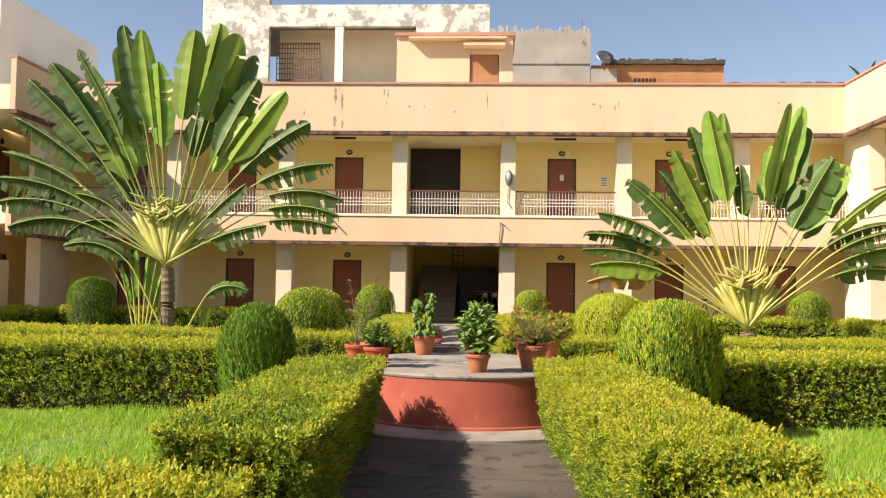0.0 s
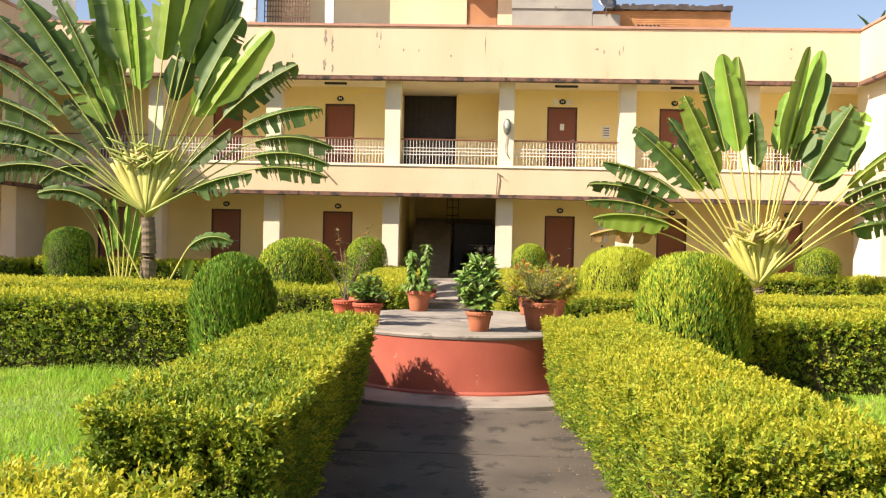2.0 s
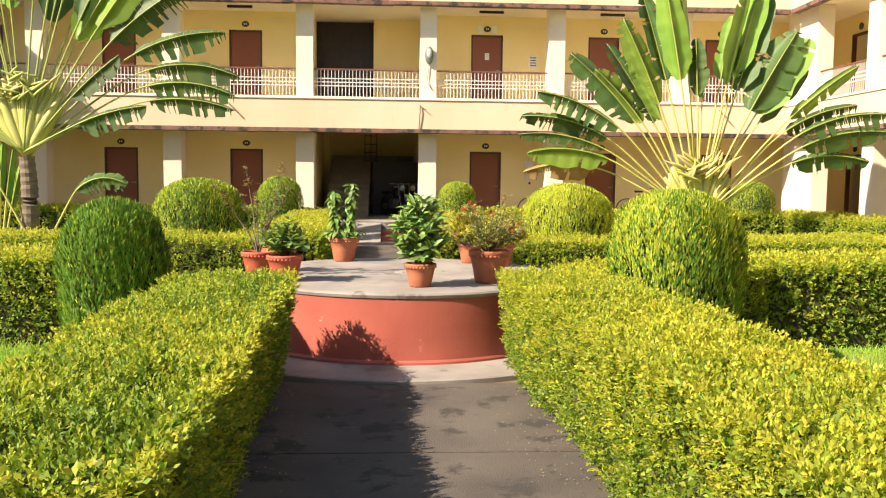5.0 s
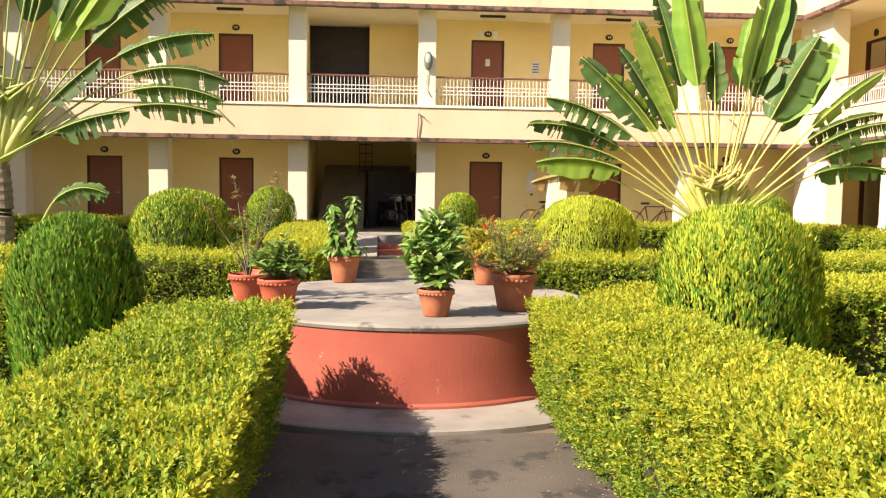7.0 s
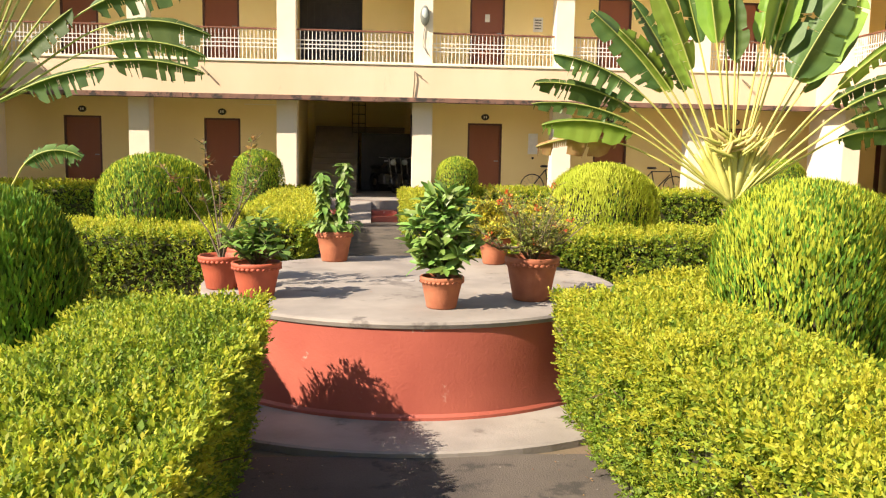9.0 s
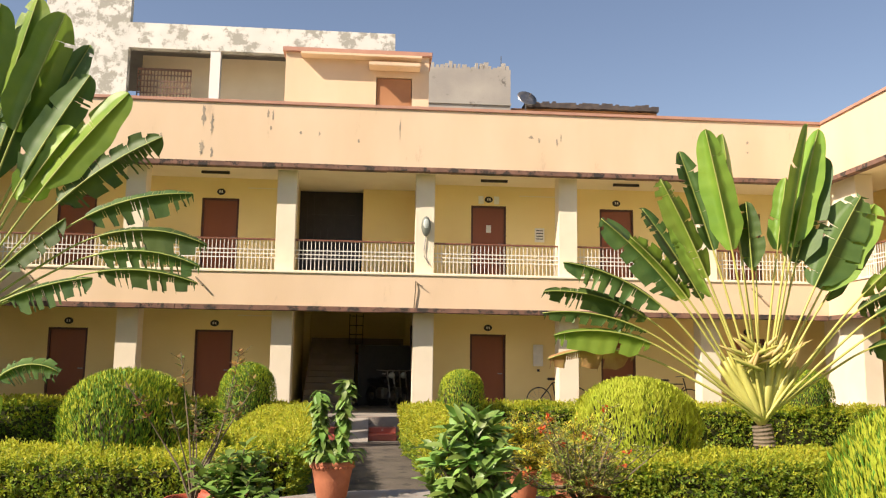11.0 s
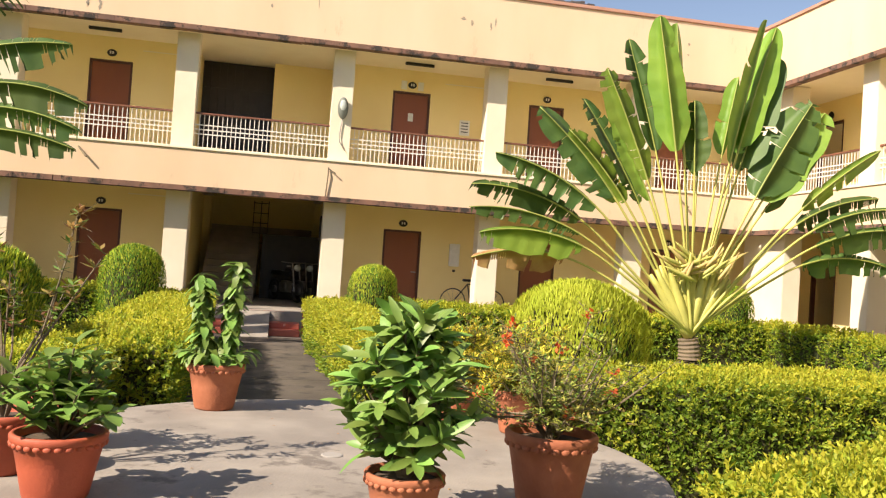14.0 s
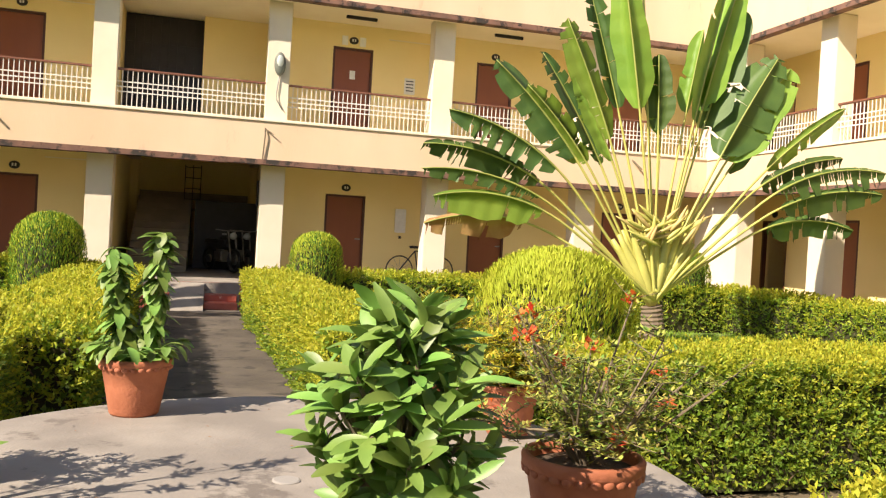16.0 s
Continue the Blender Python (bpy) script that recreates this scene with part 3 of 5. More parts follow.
# stairwell
steps = empty("staircase", (0, 0, 0), label="grey stone stair flight rising inside the dark entrance", category="staircase", kind="structure")
for i in range(11):
    part("step", boxes((-2.29, -0.95, 30.9 + 0.27 * i, 33.9, GF + 0.013 + 0.165 * i, GF + 0.176 + 0.165 * i), bevel=0.01), M_STAIR, steps)
part("landing", boxes((-2.29, 0.49, 33.9, 34.59, GF + 1.80, GF + 1.98)), M_STAIR, steps)
part("upper_flight", boxes((-0.80, 0.49, 31.2, 33.88, 3.3, 3.45)), M_STAIR, steps)
for nm, z0, x0, yy in (("stair_window_grille", 1.9, -1.15, 33.6), ("stair_upper_grille", 4.7, -1.4, 34.4)):
    g = empty(nm.replace("stair_upper", "stair"), (x0, yy, z0), label="dark steel window grille of the stairwell", category="grille")
    for j in range(3):
        part("upright", boxes((j * 0.2 - 0.01, j * 0.2 + 0.01, 0, 0.02, 0, 1.25)), M_DARK, g)
    for j in range(5):
        part("crossbar", boxes((-0.012, 0.412, -0.012, 0.0, 0.06 + j * 0.28, 0.08 + j * 0.28)), M_DARK, g)

gate = empty("folding_gate", (-2.555, 31.3, UF + 0.002), label="dark folding steel gate with a dark sheet for the shaded upper stair opening", category="gate")
# dark sheet behind the bars stands in for the unlit stair recess
part("sheet", boxes((0, 1.75, 0.03, 0.05, 0, 2.56)), M_DARK, gate, "flat dark sheet standing in for the shaded stair recess")
for i in range(10):
    part("bar", boxes((i * 0.19, i * 0.19 + 0.02, 0.0, 0.028, 0, 2.56)), M_DARK, gate)
for z in (0.5, 1.2, 1.9):
    part("crossbar", boxes((0, 1.75, -0.014, -0.001, z, z + 0.03)), M_DARK, gate)

# no real door: a dark board put in for the shade under the landing
shade_board = empty("stair_shade_board", (-0.85, 32.9, GF + 0.013), label="dark board standing in for the shade under the stair landing", category="door")
part("door_panel", boxes((0, 1.55, 0, 0.05, 0, 1.75), bevel=0.006), M_DARK, shade_board)
part("added_hasp", boxes((0.7, 0.82, -0.02, 0, 0.9, 0.94)), M_METAL, shade_board)

# entrance steps and ramp
bm = bmesh.new()
v = [bm.verts.new(c) for c in ((-1.12, 26.6, 0.004), (-0.49, 26.6, 0.004), (-0.49, 27.92, 0.44), (-1.12, 27.92, 0.44), (-1.12, 27.92, -0.05), (-0.49, 27.92, -0.05), (-1.12, 26.6, -0.05), (-0.49, 26.6, -0.05))]
for q in ((0, 1, 2, 3), (0, 3, 4, 6), (1, 7, 5, 2), (6, 7, 1, 0), (3, 2, 5, 4), (6, 4, 5, 7)):
    bm.faces.new([v[i] for i in q])
bmesh.ops.recalc_face_normals(bm, faces=bm.faces)
structure(part("entrance_ramp", bm, M_SLAB), "pale cement ramp up to the veranda", "ramp")
structure(part("entrance_riser", boxes((-1.8, 0.2, 27.925, 27.948, -0.05, 0.452)), M_SLAB), "cement faced riser behind the entrance steps", "riser")
for x0, x1 in ((-1.75, -1.13), (-0.48, 0.14)):
    st = empty("entrance_steps", ((x0 + x1) / 2, 27, 0), label="short red oxide entrance steps beside the ramp", category="steps", group="entrance steps", kind="structure")
    w = (x1 - x0) / 2
    part("step", boxes((-w, w, 0.0, 0.92, 0.0, 0.12), bevel=0.012), M_RED, st)
    part("step", boxes((-w, w, 0.45, 0.92, 0.122, 0.24), bevel=0.012), M_RED, st)
# ---- roof storey and neighbours ----
pent = empty("roof_room", (0, 0, 0), label="cream roof-top stair room with brown door", category="roof room", kind="structure")
part("wall", boxes((-2.98, -0.52, 30.2, 30.4, 7.15, 10.05), (0.46, 0.92, 30.2, 30.4, 7.15, 10.05), (-0.52, 0.46, 30.2, 30.4, 9.45, 10.05), (-2.98, -2.78, 30.4, 34.0, 7.15, 10.05), (0.72, 0.92, 30.4, 34.0, 7.15, 10.05), (-2.78, 0.72, 33.8, 34.0, 7.15, 10.05)), M_FASCIA, pent)
part("roof", boxes((-3.06, 1.0, 30.1, 34.1, 10.05, 10.17), bevel=0.01), M_CAP, pent)
part("sunshade", boxes((-0.72, 0.66, 29.75, 30.2, 9.62, 9.72), bevel=0.01), M_FASCIA, pent)
part("shade_slab", boxes((-2.55, 0.70, 29.85, 30.2, 9.90, 9.96)), M_FASCIA, pent)
part("door_panel", boxes((-0.50, 0.44, 30.26, 30.31, 7.2, 9.43), bevel=0.005), M_DOORLIT, pent, "brown door coloured lighter for the sun on it")

hb = empty("neighbour_house", (0, 0, 0), label="peeling whitewashed neighbouring house with an open loggia", category="house")
for r in ((-12.2, -9.3, 37.2, 37.5, 0, 14.8), (-9.3, -3.0, 37.2, 37.5, 0, 10.2), (-9.3, 0.1, 37.2, 37.5, 12.62, 13.55), (-3.0, 0.1, 37.2, 37.5, 0, 12.62), (-12.2, -12.0, 37.5, 44, 0, 14.8), (-0.1, 0.1, 37.5, 44, 0, 13.5)):
    part("wall", boxes(r), M_WHITEWASH, hb)
part("loggia_pillar", boxes((-6.45, -6.1, 37.22, 37.5, 10.2, 12.62)), M_WHITE, hb)
part("loggia_back", boxes((-9.3, -3.0, 39.0, 39.2, 9.4, 13.0)), M_SOFFIT, hb)
part("loggia_floor", boxes((-9.3, -3.0, 37.5, 39.0, 10.0, 10.15)), M_GREYC, hb)
part("roof", boxes((-12.0, -0.1, 37.5, 44, 13.2, 13.4)), M_GREYC, hb)
win = part("window_grille", boxes((-9.1, -7.2, 37.75, 37.79, 12.0, 12.08), (-9.1, -7.2, 37.75, 37.79, 10.4, 10.48)), M_GRILLE, hb, "brown patterned window grille")
for i in range(17):
    part("bar", boxes((-9.1 + i * 0.1165, -9.064 + i * 0.1165, 37.76, 37.78, 10.48, 12.0)), M_GRILLE, win)
for i in range(6):
    part("crossbar", boxes((-9.1, -7.2, 37.74, 37.755, 10.7 + i * 0.22, 10.74 + i * 0.22)), M_GRILLE, win)
bm = bmesh.new()
box(bm, 0.12, 4.3, 37.0, 44, 0, 12.3)
for i in range(26):
    box(bm, 0.14 + i * 0.16, 0.14 + i * 0.16 + random.Random(i).uniform(0.08, 0.16), 37.02, 37.3, 12.3, 12.3 + random.Random(i + 50).uniform(0.05, 0.28))
gh = empty("unfinished_house", (0, 0, 0), label="grey unplastered concrete house with ragged top", category="house")
part("wall", bm, M_GREYC, gh)
part("band", boxes((0.12, 4.32, 36.95, 37.0, 10.95, 11.02)), M_GREYC, gh)
part("pole", boxes((3.95, 3.98, 37.1, 37.13, 12.3, 12.85)), M_METAL, gh)
bh = empty("brick_house", (0, 0, 0), label="orange brick house with dark tiled roof edge", category="house")
part("wall", boxes((4.4, 9.85, 37.4, 44, 0, 11.0)), M_BRICK, bh)
bm = bmesh.new()
for i in range(40):
    rr = random.Random(i)
    box(bm, 4.9 + i * 0.124, 4.9 + i * 0.124 + 0.13, 37.2, 38.2, 11.02 + rr.uniform(-0.02, 0.02), 11.16 + rr.uniform(0, 0.1))
part("roof_edge", bm, M_BLACKTILE, bh)
part("vent", boxes(*[(6.15 + i * 0.16, 6.25 + i * 0.16, 37.36, 37.4, 10.2, 10.45) for i in range(6)]), M_DARK, bh)
part("wall_stub", boxes((4.32, 5.4, 37.0, 37.38, 9.6, 10.75)), M_GREYC, bh)
rows = []
for zi in range(26):
    for xi in range(22):
        x = 5.42 + xi * 0.205 + (zi % 2) * 0.1
        if x < 9.62:
            rows.append((x, x + 0.19, 37.385, 37.4, 9.0 + zi * 0.078, 9.065 + zi * 0.078))
bm = bmesh.new()
for r in rows:
    box(bm, *r)
part("brickwork", bm, M_BRICK, bh)["kind"] = "stuff"
# satellite dish
dish = empty("satellite_dish", (4.85, 36.9, 11.0), label="grey satellite dish on the neighbouring wall", category="dish")
bm = bmesh.new()
lathe(bm, [(0.02, 0.0), (0.2, 0.03), (0.36, 0.1), (0.37, 0.11), (0.2, 0.05), (0.02, 0.02)], 20)
d1 = part("reflector", bm, M_METAL, dish, smooth=True)
d1.matrix_basis = pose(0, 0, 0.15, 55, 20, 0)
bm = bmesh.new()
tube(bm, [(0, 0.1, -0.3), (0, 0.05, 0.15)], 0.025)
tube(bm, [(0, 0, 0.12), (0.15, -0.25, 0.35)], 0.012)
part("mast", bm, M_METAL, dish)
tank = empty("white_roof_house", (0, 0, 0), label="plain white block house beyond the wing", category="house")
part("wall", boxes((-24, -16.2, 29.2, 36, 0, 11.35), bevel=0.02), M_WHITE, tank)
part("parapet", boxes((-16.15, -13.6, 33.0, 33.2, 7, 8.9)), M_WHITE, tank)
part("lean_to", boxes((-16.15, -14.6, 30.5, 32.0, 7, 9.0)), M_GREYC, tank)
low = empty("low_roof_house", (0, 0, 0), label="low far roof beyond the parapet", category="house")
part("wall", boxes((9.9, 24, 41, 48, 0, 11.0)), M_GREYC, low)
bm = bmesh.new()
for i in range(60):
    box(bm, 9.9 + i * 0.23, 10.12 + i * 0.23, 40.9, 42, 11.0, 11.1 + random.Random(i).uniform(0, 0.1))
part("roof_edge", bm, M_BLACKTILE, low)


# ---- hedges ----
def wob(p, s=1.0):
    return (np.sin(p[:, 0] * 3.1 * s + 1.3) * np.sin(p[:, 1] * 2.7 * s) + np.sin(p[:, 0] * 7.3 * s + p[:, 2] * 5) * 0.5 + np.sin(p[:, 1] * 8.9 * s - p[:, 2] * 6) * 0.5) * 0.5


def tuft(p):
    """Small sprays that stand out of the clipped face, some 8 cm apart."""
    a = p + 0.05 * np.sin(p[:, [1, 2, 0]] * 13.0)
    return np.sin(a[:, 0] * 37 + 1) * np.sin(a[:, 1] * 33 + 2) + np.sin(a[:, 2] * 41 + a[:, 0] * 17) * 0.7 + np.sin(a[:, 0] * 14 - a[:, 1] * 16 + a[:, 2] * 11) * 0.6


def hedge(p0, p1, top, bottom, height, density, size, seed, gold_side=0.4, gold_top=0.75, mid_top=1.0, notches=(), label="clipped golden duranta hedge with yellow-green new growth on top"):
    """A clipped hedge from p0 to p1 on the ground; top and bottom are its half widths."""
    rng = np.random.default_rng(seed)
    p0, p1 = np.array((*p0, 0.0)), np.array((*p1, 0.0))
    d = p1 - p0
    L = np.linalg.norm(d)
    d /= L
    s = np.array((d[1], -d[0], 0.0))
    root = tagged(new("hedge"), label, "hedge", group="clipped hedges")
    # branch core, coloured near-black for the shade between the branches
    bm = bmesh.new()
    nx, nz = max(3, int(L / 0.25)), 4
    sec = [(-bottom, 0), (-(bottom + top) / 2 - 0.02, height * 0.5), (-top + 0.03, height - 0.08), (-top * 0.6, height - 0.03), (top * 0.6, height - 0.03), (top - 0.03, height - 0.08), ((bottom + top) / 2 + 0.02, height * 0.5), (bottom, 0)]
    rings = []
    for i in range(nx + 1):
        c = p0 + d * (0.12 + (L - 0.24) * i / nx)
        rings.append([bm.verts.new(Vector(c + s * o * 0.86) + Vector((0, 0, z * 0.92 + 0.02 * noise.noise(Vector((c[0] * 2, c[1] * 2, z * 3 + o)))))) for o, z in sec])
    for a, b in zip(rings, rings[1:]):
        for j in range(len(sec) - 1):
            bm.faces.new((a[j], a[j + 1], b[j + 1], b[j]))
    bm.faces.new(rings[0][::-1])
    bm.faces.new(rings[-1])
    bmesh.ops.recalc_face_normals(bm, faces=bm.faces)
    part("core", bm, M_CORESHADE, root)
    # shoots on top, sides and ends, over inner leaves toned greener for shade
    def surface(n, face, sign=0):
        u = rng.uniform(0, L, n)
        if face == "top":
            o = rng.uniform(-top, top, n)
            z = height - np.clip(np.abs(o) / top - 0.80, 0, 1) ** 2 * 1.5
            nr = np.tile((0.0, 0.0, 1.0), (n, 1)) + s * (np.clip(np.abs(o) / top - 0.7, 0, 1) * 2.2 * np.sign(o))[:, None]
        else:
            zz = rng.uniform(0.02, 1, n) ** 0.85
            z = zz * height
            if face == "side":
                o = sign * (bottom + (top - bottom) * zz)
                nr = np.tile(s * sign, (n, 1))
            else:
                u = np.full(n, 0.0 if sign < 0 else L)
                o = rng.uniform(-1, 1, n) * (bottom + (top - bottom) * zz)
                nr = np.tile(d * sign, (n, 1))
        out = np.minimum(u, L - u)                        # rounded shoulders at both ends
        z = z - np.where(face == "top", np.clip(0.28 - out, 0, 1) ** 2 * 1.6, 0.0)
        p = p0 + d * u[:, None] + s * np.asarray(o)[:, None]
        p[:, 2] = z
        return p, nr / np.linalg.norm(nr, axis=1, keepdims=True)

    def shell(k):
        rows = []
        for face, sign, area in (("top", 0, L * 2 * top), ("side", 1, L * height), ("side", -1, L * height), ("end", -1, 2 * top * height), ("end", 1, 2 * top * height)):
            p, nr = surface(max(8, int(area * k * (1.0 if face == "top" else 0.9))), face, sign)
            rows.append((p, nr, np.full(len(p), face == "top")))
        return [np.concatenate(c) for c in zip(*rows)]

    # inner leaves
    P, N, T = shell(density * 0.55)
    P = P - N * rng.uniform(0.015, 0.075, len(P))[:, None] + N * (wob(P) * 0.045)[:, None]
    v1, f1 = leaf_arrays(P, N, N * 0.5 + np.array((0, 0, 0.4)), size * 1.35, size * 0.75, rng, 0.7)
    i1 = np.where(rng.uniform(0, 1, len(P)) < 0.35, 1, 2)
    # shoots of seven leaves along a short twig
    P, N, T = shell(density * 0.26)
    lump = wob(P) * 0.045 + 0.022 * tuft(P * 0.8) + rng.normal(0, 0.012, len(P))
    frac = np.clip(P[:, 2] / height, 0, 1)
    hole = np.sin(P[:, 0] * 9.1 + 2 * np.sin(P[:, 2] * 6)) * np.sin(P[:, 1] * 8.3 + 1) + np.sin(P[:, 2] * 15 + P[:, 0] * 4 - P[:, 1] * 3) * 0.7
    keep = (T > 0) | (hole + rng.normal(0, 0.5, len(P)) > -1.15 + 0.75 * (1 - frac))
    P, N, T, lump, frac = P[keep], N[keep], T[keep], lump[keep], frac[keep]
    for y in notches:                                     # upright notches in the face along the path
        lump = lump - 0.11 * np.exp(-((P[:, 1] - y) / 0.07) ** 2) * (N[:, 0] < -0.5)
    P = P + N * (lump - 0.035)[:, None]
    D = N * 0.8 + np.array((0, 0, 0.55)) + rng.normal(0, 0.38, P.shape)
    D /= np.linalg.norm(D, axis=1, keepdims=True)
    S = np.cross(D, rng.normal(0, 1, P.shape))
    S /= np.linalg.norm(S, axis=1, keepdims=True)
    B = np.cross(D, S)
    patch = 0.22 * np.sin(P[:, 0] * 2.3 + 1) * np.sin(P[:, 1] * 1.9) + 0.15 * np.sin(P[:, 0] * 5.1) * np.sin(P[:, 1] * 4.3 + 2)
    # gold is new growth; the greener low faces also stand in for shade
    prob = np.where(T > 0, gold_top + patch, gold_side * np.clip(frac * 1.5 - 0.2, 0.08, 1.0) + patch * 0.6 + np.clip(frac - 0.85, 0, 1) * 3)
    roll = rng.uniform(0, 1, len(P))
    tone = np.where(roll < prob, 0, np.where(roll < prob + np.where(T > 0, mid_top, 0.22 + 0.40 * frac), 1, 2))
    V, F, I = [v1], [f1], [i1]
    base = len(v1)
    for j in range(7):
        a = j * 2.4
        side = S * math.cos(a) + B * math.sin(a)
        t = j / 6
        q = P + D * (size * 2.0 * t)
        v, f = leaf_arrays(q, D + side * 0.2, side * (1.0 - 0.75 * t) + D * (0.45 + 0.6 * t), size * (1.15 - 0.35 * t), size * 0.46, rng, 0.16, 0.10)
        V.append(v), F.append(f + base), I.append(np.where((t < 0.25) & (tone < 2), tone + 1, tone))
        base += len(v)
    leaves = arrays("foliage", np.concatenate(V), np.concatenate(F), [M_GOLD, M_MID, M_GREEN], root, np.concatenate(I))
    leaves["kind"] = "stuff"
    # bare twigs low on the faces
    P, N, T = shell(max(14, density * 0.012))
    low = (P[:, 2] < height * 0.7)
    P, N = P[low], N[low]
    v, f = leaf_arrays(P - N * 0.03, N, np.array((0, 0, 0.8)) + N * 0.25, 0.16, 0.007, rng, 0.45)
    arrays("bare_wood", v, f, [M_BARE], root)["kind"] = "stuff"
    return root


def along(off, y0, y1):
    return (axis(y0) + off, y0), (axis(y1) + off, y1)


H = 0.86
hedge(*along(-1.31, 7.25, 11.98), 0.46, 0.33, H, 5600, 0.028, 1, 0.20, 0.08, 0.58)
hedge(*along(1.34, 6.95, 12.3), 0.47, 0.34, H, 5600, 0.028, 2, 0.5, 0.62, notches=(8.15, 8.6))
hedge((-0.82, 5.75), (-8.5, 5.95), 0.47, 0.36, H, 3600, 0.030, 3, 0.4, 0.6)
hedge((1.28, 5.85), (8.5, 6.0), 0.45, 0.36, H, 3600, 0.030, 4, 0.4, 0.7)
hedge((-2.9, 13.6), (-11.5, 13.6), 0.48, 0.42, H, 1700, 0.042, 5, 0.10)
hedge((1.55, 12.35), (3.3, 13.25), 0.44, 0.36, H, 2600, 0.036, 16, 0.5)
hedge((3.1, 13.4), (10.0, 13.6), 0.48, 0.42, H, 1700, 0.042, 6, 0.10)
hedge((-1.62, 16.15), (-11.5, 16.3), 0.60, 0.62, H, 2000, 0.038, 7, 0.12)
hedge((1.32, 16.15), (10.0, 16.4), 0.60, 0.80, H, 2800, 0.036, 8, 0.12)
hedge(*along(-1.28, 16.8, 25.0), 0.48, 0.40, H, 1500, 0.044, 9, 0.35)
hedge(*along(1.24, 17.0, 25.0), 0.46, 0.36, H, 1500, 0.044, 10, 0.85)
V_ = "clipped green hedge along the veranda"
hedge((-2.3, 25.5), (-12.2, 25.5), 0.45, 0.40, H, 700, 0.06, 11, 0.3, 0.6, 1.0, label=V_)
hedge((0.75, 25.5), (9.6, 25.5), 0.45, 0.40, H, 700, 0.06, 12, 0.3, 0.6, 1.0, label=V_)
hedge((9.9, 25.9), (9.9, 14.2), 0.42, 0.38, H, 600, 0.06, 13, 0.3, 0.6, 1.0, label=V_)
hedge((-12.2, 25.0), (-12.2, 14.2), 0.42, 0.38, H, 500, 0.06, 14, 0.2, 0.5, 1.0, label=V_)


def thuja(x, y, r, z0, top, seed, yellow=0.35, vase=0.0, density=5200, flat=2.6):
    """A clipped conifer: a dense rounded body of upright sprays."""
    rng = np.random.default_rng(seed)
    root = tagged(empty("clipped_conifer", (x, y, 0)), "clipped rounded golden-green conifer bush", "bush", group="clipped conifers")
    h = top - z0
    def radius(t):
        dome = np.clip(1 - np.clip((t - 0.60) / 0.40, 0, 1) ** flat, 0, 1) ** (1 / 2.1)
        foot = 1 - (0.14 + vase) * np.clip((0.50 - t) / 0.50, 0, 1) ** 1.3
        return dome * foot
    # core in the same near-black, as shade behind the sprays
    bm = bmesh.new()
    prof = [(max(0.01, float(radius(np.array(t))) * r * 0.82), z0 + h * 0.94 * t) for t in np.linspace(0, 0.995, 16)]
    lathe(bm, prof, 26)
    part("core", bm, M_CORESHADE, root)
    if z0 > 0.05 or vase:
        bm = bmesh.new()
        tube(bm, [(0, 0, 0), (0.01, 0, z0 + 0.15)], 0.05, 8)
        part("trunk", bm, M_STEM, root)
    n = int(2 * math.pi * r * (h + r * 0.6) * density)
    t = 1 - rng.uniform(0, 1, n) ** 1.25
    th = rng.uniform(0, 2 * math.pi, n)
    cap = rng.uniform(0, 1, n) < 0.22
    rc = np.sqrt(rng.uniform(0, 1, n))
    rr = radius(t) * r
    tt = np.where(cap, 0, t)
    grid = np.linspace(0, 1, 200)
    gr = radius(grid)
    up_i = 199 - np.searchsorted(gr[::-1][:116], rc, side="left").clip(0, 115)
    tt = np.where(cap, grid[up_i], t)
    rr = np.where(cap, rc * r, rr)
    plume = np.sin(th * 23 + 2.5 * np.sin(tt * 6 + seed)) * 0.6 + np.sin(tt * 27 + 4 * np.sin(th * 9 + seed)) * 0.5
    depth = np.where(rng.uniform(0, 1, n) < 0.35, 0.07, 0.0)
    lump = 1 + 0.06 * plume * np.clip(1.3 - tt, 0.25, 1) + 0.035 * np.sin(th * 5 + seed) * np.sin(tt * 7 + seed) + rng.normal(0, 0.014, n) - depth
    p = np.stack([rr * lump * np.cos(th), rr * lump * np.sin(th), z0 + h * tt * (1 + 0.01 * np.sin(th * 7)) - 0.03 - depth * 0.3], 1)
    nr = np.stack([np.cos(th) * (rr / r), np.sin(th) * (rr / r), np.clip(tt - 0.45, 0, 1) * 1.4], 1)
    v, f = leaf_arrays(p, nr, np.array((0, 0, 1.0)) + nr * 0.30, 0.060, 0.014, rng, 0.20)
    prob = yellow * np.clip(0.25 + tt * 1.1 + 0.4 * np.sin(th * 3 + tt * 4), 0, 1.5)
    ob = arrays("foliage", v, f, [M_THUJA, M_THUJAY, M_GREEN], root, np.where(rng.uniform(0, 1, n) < prob, 1, np.where(rng.uniform(0, 1, n) < 0.25, 2, 0)))
    ob["kind"] = "stuff"
    return root


thuja(-2.38, 11.95, 0.41, 0.1, 1.44, 21, 0.06, flat=2.2, density=6500)
thuja(2.22, 11.90, 0.53, 0.1, 1.55, 22, 0.50, flat=3.2, density=6500)
thuja(-2.85, 16.9, 0.60, 0.3, 1.60, 23, 0.4, density=3400)
thuja(2.34, 16.9, 0.64, 0.3, 1.58, 24, 1.2, density=3400, flat=2.4)
thuja(-2.70, 24.0, 0.50, 0.1, 1.66, 25, 0.35, density=2400)
thuja(1.36, 25.0, 0.44, 0.2, 1.58, 26, 0.5, density=2400, flat=3)
thuja(8.85, 25.6, 0.55, 0.15, 1.65, 27, 0.4, vase=0.3, density=1800)
thuja(-10.7, 25.0, 0.62, 0.15, 1.75, 28, 0.1, density=1800)


